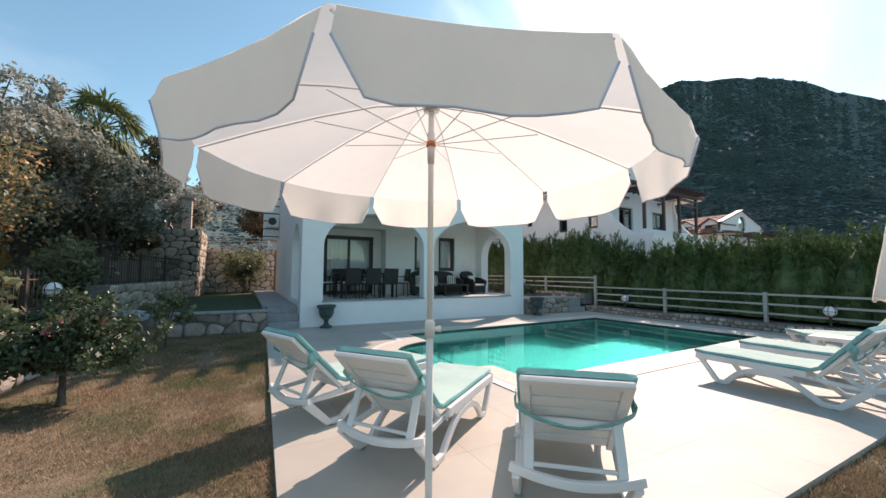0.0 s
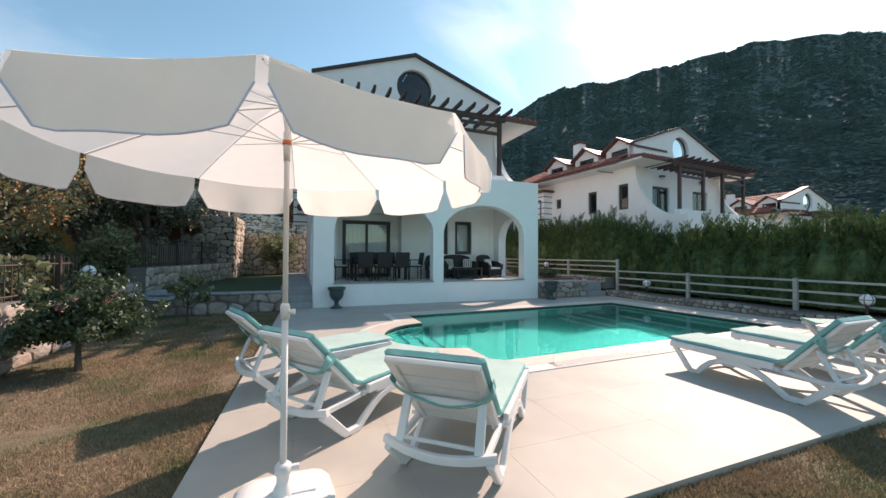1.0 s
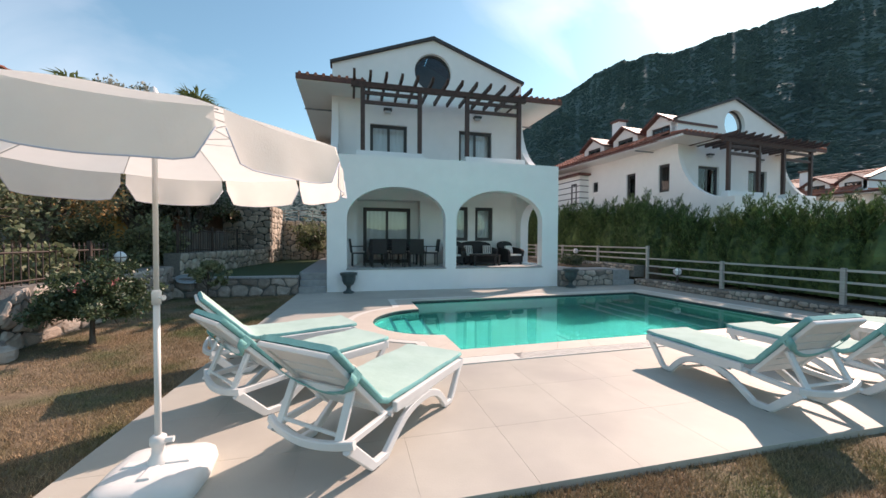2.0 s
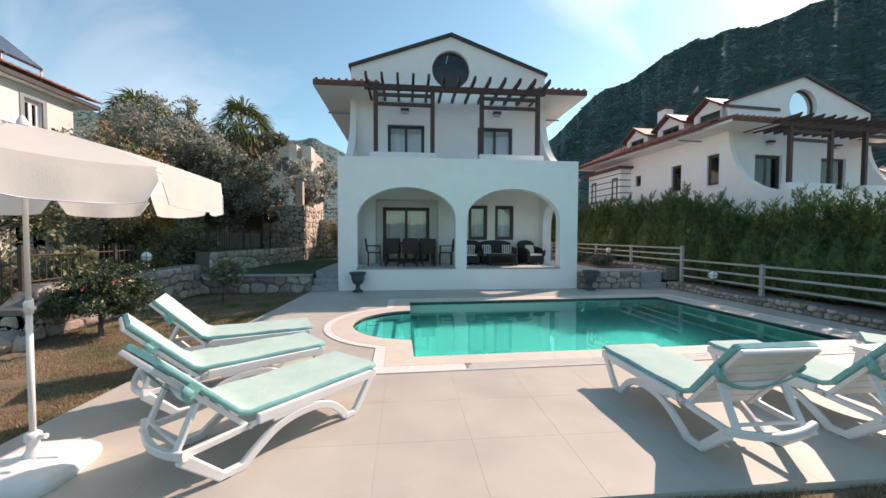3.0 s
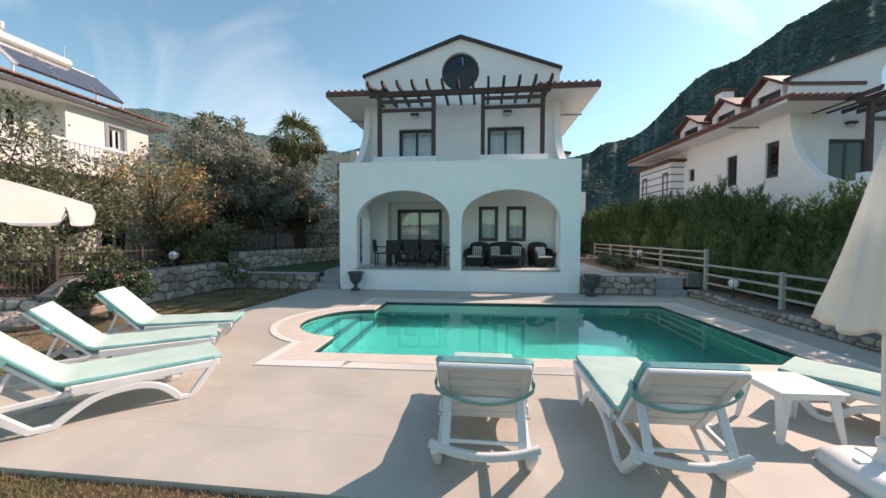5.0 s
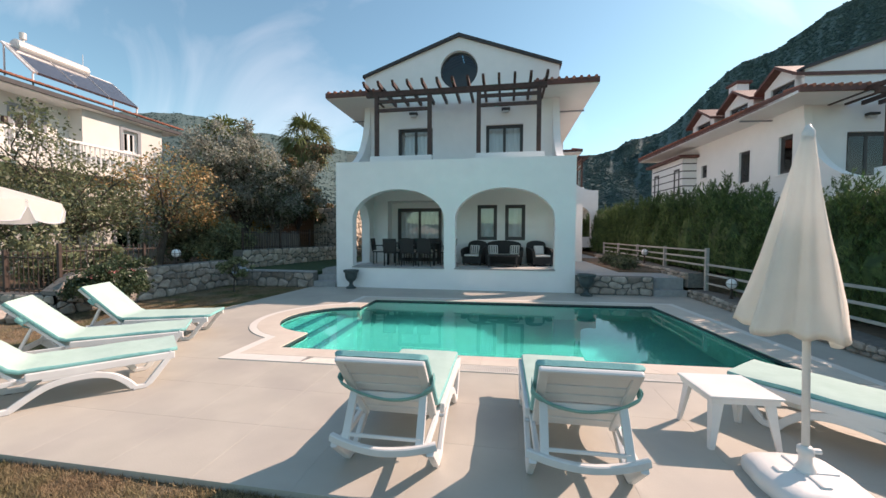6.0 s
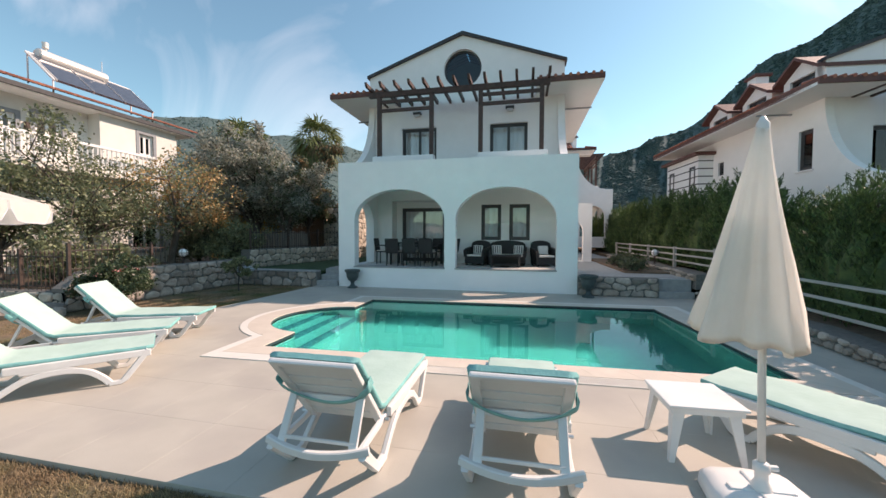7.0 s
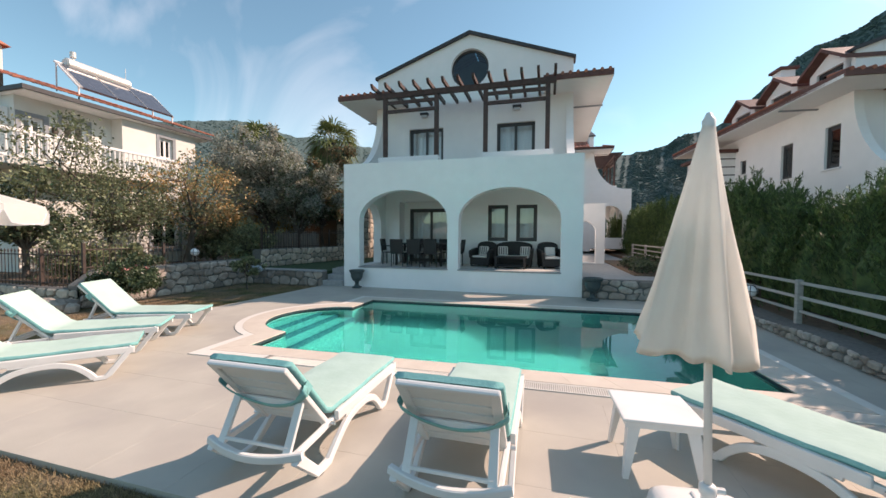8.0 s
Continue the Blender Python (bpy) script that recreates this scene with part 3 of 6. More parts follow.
def tile_roof(parent, x0, x1, z0, z1, y0, y1, name="roof"):
    """A sloping field of half-round tiles from the eave (x0, z0) up to (x1, z1)."""
    s = Shape()
    n_w = max(4, int((y1 - y0) / 0.22))
    n_l = 9
    d = Vector((x1 - x0, 0, z1 - z0))
    nrm = Vector((-(z1 - z0), 0, x1 - x0)).normalized()
    if nrm.z < 0:
        nrm = -nrm
    for j in range(n_w):
        ya, w = y0 + (y1 - y0) * j / n_w, (y1 - y0) / n_w
        for i in range(n_l):
            k = len(s.v)
            for f, lift in ((i / n_l - 0.004, 0.035), ((i + 1) / n_l, 0.0)):
                for t in range(5):
                    a = math.pi * t / 4
                    p = Vector((x0, 0, z0)) + d * f + nrm * (lift + 0.055 * math.sin(a)) + Vector((0, ya + w * (0.5 - 0.5 * math.cos(a)), 0))
                    s.v.append(tuple(p))
            s.f += [(k + t, k + t + 1, k + t + 6, k + t + 5) for t in range(4)] + [(k, k + 1, k + 2, k + 3, k + 4)]
    return part(name, s, ROOFTILE, parent, "rows of red clay tiles")


def villa(m, label, side=False, rear=20.6):
    """The white villa type: arcaded terrace, upper balcony with pergola, gable with a round window."""
    v = thing("villa", m, label, "house")
    front = lambda y: (lambda a, b, w: (a, y + w, b))
    left = lambda x: (lambda a, b, w: (x + w, a, b))
    right = lambda x: (lambda a, b, w: (x - w, a, b))
    # arcade
    s = Shape().sheet([(1.40, -0.1), (8.44, -0.1), (8.44, 3.80), (1.40, 3.80)],
                      [arch_hole(1.93, 4.75, 0.60, 2.06, 2.96), arch_hole(5.08, 7.89, 0.60, 2.06, 2.96)], 0.30, front(9.69))
    part("arcade_wall", s, PLASTER, v, "white rendered arcade wall with two wide arches")
    for put, name in ((left(1.40), "side_arcade"), (right(8.44), "side_arcade")):
        s = Shape().sheet([(9.99, -0.1), (12.14, -0.1), (12.14, 3.80), (9.99, 3.80)], [arch_hole(10.15, 11.75, 0.62, 1.90, 2.72)], 0.30, put)
        part(name, s, PLASTER, v)
    part("terrace_floor", Shape().box((1.70, 9.99, -0.1), (8.14, 12.75, 0.605)), PALETILE, v, "pale tiled terrace floor")
    for a, b in ((1.91, 4.77), (5.06, 7.91)):
        part("sill", Shape().soft((a, 9.66, 0.604), (b, 10.04, 0.640), 0.008), STEPSTONE, v, "grey stone sill in the arch")
    part("terrace_ceiling", Shape().box((1.70, 9.99, 3.22), (8.14, 12.75, 3.50)), CEILING, v)
    # back wall of the terrace, the door part set deeper
    s = Shape().sheet([(4.45, 0.6), (8.14, 0.6), (8.14, 3.22), (4.45, 3.22)], [rect(5.54, 6.23, 1.43, 2.67), rect(6.51, 7.20, 1.43, 2.67)], 0.25, front(12.16))
    part("back_wall", s, PLASTER, v)
    part("back_wall_pier", Shape().box((1.70, 12.16, 0.6), (2.25, 12.66, 3.22)), PLASTER, v)
    part("door_wall", Shape().sheet([(2.0, 0.6), (4.75, 0.6), (4.75, 3.22), (2.0, 3.22)], [rect(2.47, 4.17, 0.61, 2.61)], 0.2, front(12.664)), PLASTER, v)
    part("recess_cheek", Shape().box((4.45, 12.414, 0.6), (4.64, 12.66, 3.22)), PLASTER, v)
    part("recess_lintel", Shape().box((2.254, 12.1, 2.84), (4.446, 12.66, 3.216)), PLASTER, v)
    for a, b in ((5.54, 6.23), (6.51, 7.20)):
        window_part(v, front(12.16), a, b, 1.43, 2.67, leaves=1, sill=True, bar=0.075)
    window_part(v, front(12.63), 2.47, 4.17, 0.61, 2.61, name="sliding_door", leaves=2, bar=0.08, label="dark framed sliding glass door")
    # body
    s = Shape()
    s.sheet([(12.14, -0.3), (rear, -0.3), (rear, 6.3), (12.33, 6.3), (12.33, 3.5), (12.14, 3.5)], [rect(12.38, 12.91, 4.28, 5.48), rect(14.18, 14.72, 4.24, 5.38), rect(16.66, 17.05, 4.78, 5.32)] if side else [], 0.28, left(1.45))
    part("side_wall", s, PLASTER, v)
    s = Shape().sheet([(12.14, -0.3), (rear, -0.3), (rear, 6.3), (12.33, 6.3), (12.33, 3.5), (12.14, 3.5)], [], 0.28, right(8.25))
    part("rear_wall", Shape().sheet([(1.73, -0.3), (7.97, -0.3), (7.97, 6.6), (4.87, 8.2), (1.73, 6.6)], [], 0.28, front(rear - 0.28)), PLASTER, v)
    part("side_wall", s, PLASTER, v)
    if side:
        for a, b, c, d in ((12.38, 12.91, 4.28, 5.48), (14.18, 14.72, 4.24, 5.38), (16.66, 17.05, 4.78, 5.32)):
            window_part(v, left(1.45), a, b, c, d, leaves=1, curtain=False, sill=True)
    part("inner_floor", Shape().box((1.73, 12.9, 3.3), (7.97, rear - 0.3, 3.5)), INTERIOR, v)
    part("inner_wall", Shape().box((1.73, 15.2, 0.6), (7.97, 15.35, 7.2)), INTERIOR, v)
    # upper front with balcony doors and gable
    circ = [(4.87 + 0.66 * math.cos(t), 7.36 + 0.66 * math.sin(t)) for t in np.linspace(0, 2 * math.pi, 40, endpoint=False)]
    s = Shape().sheet([(1.45, 3.5), (8.25, 3.5), (8.25, 7.30), (4.87, 8.50), (1.45, 7.30)], [rect(2.68, 3.95, 3.62, 5.41), rect(5.83, 7.09, 3.62, 5.41), circ], 0.30, front(12.03))
    part("gable_wall", s, PLASTER, v, "white gable wall with a round window")
    for a, b in ((2.68, 3.95), (5.83, 7.09)):
        window_part(v, front(12.06), a, b, 3.62, 5.41, name="balcony_door", label="dark framed glazed balcony door")
    s = Shape()
    k = 40
    for r, w in ((0.66, 0.14), (0.66, 0.20), (0.60, 0.20), (0.60, 0.14)):
        s.v += [(4.87 + r * math.cos(2 * math.pi * i / k), 12.03 + w, 7.36 + r * math.sin(2 * math.pi * i / k)) for i in range(k)]
    s.f = [(q * k + i, q * k + (i + 1) % k, ((q + 1) % 4) * k + (i + 1) % k, ((q + 1) % 4) * k + i) for q in range(4) for i in range(k)]
    rw = part("round_window", s, FRAMEGREY, v)
    q = Shape()
    q.v = [(4.87 + 0.61 * math.cos(2 * math.pi * i / k), 12.2, 7.36 + 0.61 * math.sin(2 * math.pi * i / k)) for i in range(k)]
    q.f = [tuple(range(k))]
    part("pane", q, ROUNDPANE, rw).visible_shadow = False
    # added backing sheet, blocks sky light from showing through the round window
    part("attic_backing", Shape().sheet([(1.75, 6.0), (7.95, 6.0), (7.95, 6.9), (4.87, 8.2), (1.75, 6.9)], [], 0.1, front(13.4)), INTERIOR, v)
    # gable cap
    for sx in (-1, 1):
        x_end, z_end = (1.38, 7.27) if sx < 0 else (8.32, 7.27)
        s = Shape().add([(4.87, 11.93, 8.48), (x_end, 11.93, z_end), (x_end, 11.93, z_end + 0.09), (4.87, 11.93, 8.59), (4.87, 12.42, 8.48), (x_end, 12.42, z_end), (x_end, 12.42, z_end + 0.09), (4.87, 12.42, 8.59)],
                        [(0, 1, 2, 3), (7, 6, 5, 4), (0, 4, 5, 1), (1, 5, 6, 2), (2, 6, 7, 3)])
        part("gable_cap", s, CAPDARK, v, "dark capping along the gable slope")
    # roof with deep white eaves
    for sx in (-1, 1):
        e, w, c = (0.45, 1.45, 4.87) if sx < 0 else (9.29, 8.25, 4.87)
        inner = 2.5 if sx < 0 else 7.35
        lo, hi = min(e, w), max(e, w)
        s = Shape().box((min(e, inner), 10.98, 6.22), (max(e, inner), 12.03, 6.30)).box((lo, 12.03, 6.22), (hi, rear + 0.3, 6.30))
        part("soffit", s, CEILING, v, "white boarded underside of the eaves")
        f = Shape().box((min(e, e - sx * 0.06), 10.92, 6.24), (max(e, e - sx * 0.06), rear + 0.36, 6.40))
        f.box((min(e - sx * 0.06, inner), 10.92, 6.24), (max(e - sx * 0.06, inner), 10.98, 6.40))
        part("fascia", f, FASCIA, v, "dark red-brown fascia board")
        s = Shape()
        s.add([(e, 10.95, 6.31), (inner, 10.95, 6.31), (inner, 12.03, 6.56), (e, 12.03, 6.42)], [(0, 1, 2, 3)])
        part("front_skirt_roof", s, ROOFTILE, v)
        tile_roof(v, e, e + (c - e) * 0.999, 6.37, 8.30, 12.36, rear + 0.3)
        ft = Shape()
        for i in range(9):
            x = e + (inner - e) * (i + 0.5) / 9
            ft.tube([(x, 10.9, 6.40), (x, 11.6, 6.48)], 0.05, 8)
        part("eave_tiles", ft, ROOFTILE, v, "red clay eave tiles")
        part("gutter_end", Shape().box((min(e, w), 13.2, 6.10), (max(e, w), 13.26, 6.14)), GREYFRAME, v)
    # curved wing walls beside the balcony
    for put in (left(1.43), right(8.27)):
        prof = [(12.03, 3.8), (9.95, 3.8)] + [(12.0 - 2.05 * (1 - math.sin(t)) ** 1.0, 3.8 + 2.42 * (1 - math.cos(t))) for t in np.linspace(0, math.pi / 2, 16)] + [(12.03, 6.22)]
        part("wing_wall", Shape().sheet(prof, [], 0.22, put), PLASTER, v, "white wing wall with a concave curve")
    # balcony kerbs and pergola
    for a, b in ((2.20, 4.22), (5.60, 7.66)):
        part("balcony_kerb", Shape().soft((a, 10.46, 3.5), (b, 10.74, 4.12), 0.012), PLASTER, v)
    part("balcony_floor", Shape().box((1.68, 9.99, 3.50), (8.16, 12.03, 3.56)), STEPSTONE, v)
    pg = part("pergola", Shape().soft((2.05, 10.53, 6.03), (7.72, 10.67, 6.19), 0.012), BROWN, v, "dark brown timber pergola")
    for x in (2.39, 4.13, 5.68, 7.49):
        part("post", Shape().soft((x - 0.065, 10.54, 4.122), (x + 0.065, 10.66, 6.03), 0.012), BROWN, pg)
    for a, b in ((2.455, 4.065), (5.745, 7.425)):
        for z in (5.83, 5.55):
            part("crossbar", Shape().soft((a, 10.56, z), (b, 10.64, z + 0.10), 0.008), BROWN, pg)
    for i in range(13):
        x = 2.14 + 0.462 * i
        s = Shape().sheet([(10.08, 6.30), (10.16, 6.21), (12.03, 6.19), (12.03, 6.31), (10.16, 6.325), (10.08, 6.345)], [], 0.075, lambda a, b, w, x=x: (x - 0.0375 + w, a, b))
        part("rafter", s, BROWN, pg)
    for x in (3.27, 6.50):
        lamp = part("wall_lamp", Shape().soft((x - 0.14, 11.86, 5.86), (x + 0.14, 12.03, 5.93), 0.01), FRAMEGREY, v)
        part("reflector", Shape().soft((x - 0.10, 11.90, 5.78), (x + 0.10, 12.0, 5.857), 0.01), STEEL, lamp)
    # striped rear bay
    bay_end = min(20.6, rear - 0.35)
    bay = part("rear_bay", Shape().box((0.85, 17.4, 2.75), (1.45, bay_end, 5.75)), PLASTER, v)
    for i in range(9):
        z = 2.85 + 0.33 * i
        part("groove", Shape().box((0.842, 17.392, z), (1.449, bay_end - 0.1, z + 0.045)), CAPDARK, bay)
    part("bay_roof", Shape().box((0.62, 17.2, 5.75), (1.45, bay_end + 0.2, 5.87)), FASCIA, bay)
    if side:
        for a in (17.62, 19.50):
            window_part(bay, left(0.764), a, a + 0.46, 4.13, 5.33, leaves=1, curtain=False)
        for y, w in ((12.86, 1.45), (14.85, 1.5), (17.0, 1.5)):
            x0, zb, zt = 1.45, 6.62, 7.62
            s = Shape().sheet([(y - w / 2, zb), (y + w / 2, zb), (y + w / 2, zb + 0.55), (y, zt), (y - w / 2, zb + 0.55)], [rect(y - w * 0.32, y + w * 0.32, zb + 0.1, zb + 0.52)], 2.2, left(x0))
            dm = part("dormer", s, PLASTER, v, "small gabled roof dormer")
            window_part(dm, left(x0), y - w * 0.32, y + w * 0.32, zb + 0.1, zb + 0.52, leaves=2, curtain=False, bar=0.04)
            for sy in (-1, 1):
                ry = y + sy * (w / 2 + 0.14)
                rz = zb + 0.47
                part("dormer_roof", Shape().add([(x0 - 0.25, y, zt + 0.02), (x0 - 0.25, ry, rz), (x0 + 2.3, ry, rz), (x0 + 2.3, y, zt + 0.02), (x0 - 0.25, y, zt + 0.12), (x0 - 0.25, ry, rz + 0.10), (x0 + 2.3, ry, rz + 0.10), (x0 + 2.3, y, zt + 0.12)],
                                                 [(0, 1, 5, 4), (4, 5, 6, 7), (1, 2, 6, 5), (3, 2, 1, 0)]), FASCIA, dm)
    ch = part("chimney", Shape().soft((2.0, 15.8, 7.0), (2.45, 16.3, 8.35), 0.02), PLASTER, v)
    part("chimney_cap", Shape().soft((1.92, 15.72, 8.35), (2.53, 16.38, 8.45), 0.02), FASCIA, ch)
    return v


main_villa = villa(pose(0, 0, 0), "white two-storey villa with arcaded terrace, pergola balcony and gable", rear=18.5)
ac = part("air_conditioner", Shape().soft((0.98, 17.10, 3.25), (1.42, 17.39, 3.75), 0.02), WHITEFRAME, main_villa)
part("fan_grille", Shape().tube([(1.15, 17.105, 3.5), (1.15, 17.08, 3.5)], 0.16, 16), FRAMEGREY, ac)
villa(pose(14.889, -0.205, -0.688, 0, 0, 4.82), "white villa behind the hedge with red dormers and pergola", side=True)
villa(pose(22.4, 24.4, 0.9, 0, 0, 90), "white villa standing back with a curved balcony wall")
villa(pose(33.5, 4.0, -1.6), "white villa further along the slope with red dormers", side=True)
# porch wall with an arch beside the main villa
s = Shape().sheet([(8.25, 0.4), (9.85, 0.4), (9.85, 3.0), (8.25, 3.0)], [arch_hole(8.62, 9.50, 0.5, 1.75, 2.25)], 0.3, lambda a, b, w: (a, 16.1 + w, b))
part("porch_wall", s, PLASTER, main_villa)

# ---- terraces, stone walls, fences ----
def stone_mesh(poly, depth, rng):
    """One rough stone: rounded outline, domed and slightly tilted face."""
    pts = [Vector(p) for p in poly]
    c = sum(pts, Vector((0, 0))) / len(pts)
    outer = []
    for i, p in enumerate(pts):
        a, b = pts[i - 1], pts[(i + 1) % len(pts)]
        outer += [p + (a - p) * 0.24, p + (b - p) * 0.24]
    mid = [c + (p - c) * 0.90 for p in outer]
    inn = [c + (p - c) * 0.62 for p in outer]
    t1, t2 = rng.uniform(-0.1, 0.1), rng.uniform(-0.1, 0.1)
    s = Shape()
    n = len(outer)
    lift = lambda p: (p.x - c.x) * t1 + (p.y - c.y) * t2
    s.v = [(p.x, p.y, 0) for p in outer] + [(p.x, p.y, depth * 0.65 + lift(p)) for p in mid] + [(p.x, p.y, depth * rng.uniform(0.9, 1.15) + lift(p)) for p in inn]
    s.f = [(i, (i + 1) % n, n + (i + 1) % n, n + i) for i in range(n)] + [(n + i, n + (i + 1) % n, 2 * n + (i + 1) % n, 2 * n + i) for i in range(n)] + [tuple(2 * n + i for i in range(n))]
    return s


def stone_cells(length, height_at, row, width, rng):
    """Interlocking six-sided cells that fill a wall face; height_at(u) is the top."""
    hmax = max(height_at(u) for u in np.linspace(0, length, 20))
    rows, half = max(1, round(hmax / row)), width / 2
    cols = int(length / half) + 2
    grid = {}
    for r in range(rows + 1):
        for i in range(-1, cols + 2):
            u = i * half + rng.uniform(-0.44, 0.44) * half
            f = r / rows + (rng.uniform(-0.40, 0.40) / rows if 0 < r < rows else 0)
            u = min(max(u, 0), length)
            grid[r, i] = (u, f * height_at(u))
    for r in range(rows):
        for i in range(-(r % 2), cols, 2):
            cell = [grid[r, i], grid[r, i + 1], grid[r, i + 2] if i + 2 <= cols + 1 else grid[r, cols + 1], grid[r + 1, i + 2] if i + 2 <= cols + 1 else grid[r + 1, cols + 1], grid[r + 1, i + 1], grid[r + 1, i]]
            c = Vector((sum(p[0] for p in cell) / 6, sum(p[1] for p in cell) / 6))
            wide = max(p[0] for p in cell) - min(p[0] for p in cell)
            tall = max(p[1] for p in cell) - min(p[1] for p in cell)
            if wide < 0.08 or tall < 0.05:
                continue
            k = 1 - 0.022 / max(min(wide, tall), 0.06)
            yield [c + (Vector(p) - c) * k for p in cell]


def stone_wall(name, p0, p1, z0, top, label, row=0.2, width=0.34, thick=0.3, seed=1, depth=0.045, pieces=True, cap=None, parent=None):
    """A rubble wall from p0 to p1; the stones face to the right of that way. top: height over z0, a number or a function."""
    rng = random.Random(seed)
    p0, p1 = Vector(p0), Vector(p1)
    length = (p1 - p0).length
    h = top if callable(top) else (lambda u: top)
    d = (p1 - p0).normalized()
    m = Matrix(((d.x, 0, d.y, p0.x), (d.y, 0, -d.x, p0.y), (0, 1, 0, z0), (0, 0, 0, 1)))
    wall = tagged(new(name), label, "stone wall", kind="structure")
    wall.matrix_world = m
    core = Shape()
    us = np.linspace(0, length, 12)
    core.sheet([(0, -0.2), (length, -0.2)] + [(u, h(u)) for u in us[::-1]], [], thick, lambda a, b, w: (a, b, -w))
    part("mortar", core, MORTAR, wall)
    joined = Shape()
    for i, poly in enumerate(stone_cells(length, h, row, width, rng)):
        s = stone_mesh(poly, depth * rng.uniform(0.7, 1.3), rng)
        if pieces and i < 280:
            part("stone", s, STONE, wall)
        else:
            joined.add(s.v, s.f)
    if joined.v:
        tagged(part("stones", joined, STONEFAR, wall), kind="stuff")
    if cap:
        cs = Shape()
        u = 0
        while u < length - 0.05:
            w = min(rng.uniform(0.35, 0.6), length - u)
            k = Shape().soft((u + 0.006, h(u + w / 2), -thick - 0.02), (u + w - 0.006, h(u + w / 2) + cap, 0.05), 0.012)
            cs.add(k.v, k.f)
            u += w
        part("coping", cs, STEPSTONE, wall, "flat coping stones")
    return wall


# right side: raised paving, wall, steps, low kerb wall and rail fence
tagged(part("upper_paving", Shape().box((8.45, 9.80, -0.1), (11.24, 16.4, 0.47)).box((8.45, 16.4, -0.1), (11.24, 40, 0.46)), STEPSTONE), "grey paving beside the house", "paving", kind="structure")
stone_wall("retaining_wall_right", (8.44, 9.58), (10.42, 9.58), 0.0, 0.50, "pale rubble stone retaining wall below the paving", row=0.17, width=0.33, thick=0.25, seed=3, cap=None)
steps = thing("garden_steps", pose(10.42, 9.58, 0), "three grey stone garden steps between stone walls", "steps")
for i in range(3):
    part("step", Shape().soft((0.01, i * 0.26, -0.05), (0.83, 0.9, 0.16 * (i + 1)), 0.01), STEPSTONE, steps)
stone_wall("fence_base_wall", (11.28, 9.55), (11.28, -4.0), 0.0, lambda u: 0.20 + 0.03 * math.sin(u * 2.1), "low rubble stone kerb under the rail fence", row=0.10, width=0.17, thick=0.40, seed=8, depth=0.045)
stone_wall("fence_base_wall_upper", (11.28, 20.0), (11.28, 9.62), 0.44, lambda u: 0.20 + 0.02 * math.sin(u * 2.3), "low rubble stone kerb beside the planting bed", row=0.12, width=0.28, thick=0.40, seed=12, depth=0.06)
tagged(part("planting_bed", Shape().soft((10.0, 11.2, 0.44), (11.26, 18, 0.52), 0.03), SOIL), "bare brown soil planting bed", "planting bed", kind="structure")
tagged(part("hedge_bank", Shape().box((11.66, -12, -0.2), (16, 9.6, 0.14)).box((11.66, 9.6, -0.2), (16, 45, 0.5)), SOIL), "dark soil under the hedge", "soil", kind="structure")


def rail_fence(posts, top, rails, z_base, label):
    f = thing("rail_fence", pose(posts[0][0], posts[0][1], 0), label, "fence")
    x0, y0 = posts[0]
    for i, (x, y) in enumerate(posts):
        part("post", Shape().soft((x - x0 - 0.042, y - y0 - 0.042, z_base), (x - x0 + 0.042, y - y0 + 0.042, (top if i or z_base > 0.3 else 1.29)), 0.012), FENCEWOOD, f)
    for (xa, ya), (xb, yb) in zip(posts, posts[1:]):
        for z in rails:
            part("rail", Shape().soft((xa - x0 - 0.02, min(ya, yb) - y0 + 0.055, z - 0.024), (xa - x0 + 0.02, max(ya, yb) - y0 - 0.055, z + 0.024), 0.008), FENCEWOOD, f)
    return f


rail_fence([(11.6, 9.40), (11.6, 6.84), (11.6, 4.33), (11.6, 1.82), (11.6, -0.69), (11.6, -3.2)], 0.92, (0.87, 0.63, 0.40), 0.1, "silver-grey wooden rail fence with three rails")
rail_fence([(11.6, 11.95), (11.6, 14.5), (11.6, 17.0), (11.6, 19.5)], 1.27, (1.22, 1.03, 0.84), 0.45, "silver-grey wooden rail fence on the upper level")
fx = thing("rail_fence", pose(11.6, 9.4, 0), "silver-grey wooden rails joining the tall corner post", "fence")
for z in (1.22, 1.03, 0.84):
    part("rail", Shape().soft((-0.02, 0.055, z - 0.024), (0.02, 2.495, z + 0.024), 0.008), FENCEWOOD, fx)

wr = thing("rail_fence", pose(-1.3, 19.8, 2.43), "grey metal railing on the high rear wall", "fence")
for x in (0.02, 0.7, 1.4, 2.1, 2.73):
    part("post", Shape().soft((x - 0.02, -0.02, 0), (x + 0.02, 0.02, 0.55), 0.005), FENCEWOOD, wr)
for z in (0.20, 0.37, 0.54):
    part("rail", Shape().soft((0, -0.014, z - 0.016), (2.75, 0.014, z + 0.016), 0.005), FENCEWOOD, wr)
# left side: turf terrace with walls
tagged(part("turf_terrace", Shape().box((-6.5, 9.86, -0.1), (0.60, 20.2, 0.42)), TURF), "dark green turf on the raised terrace", "turf", kind="structure")
tagged(part("side_path", Shape().box((0.60, 10.5, -0.1), (1.40, 20.2, 0.50)), STEPSTONE), "grey side path along the villa", "path", kind="structure")
steps = thing("garden_steps", pose(0.68, 9.60, 0), "grey stone steps up to the side path", "steps")
for i in range(3):
    part("step", Shape().soft((0.0, i * 0.28, -0.1), (0.71, 0.95, 0.165 * (i + 1)), 0.01), STEPSTONE, steps)
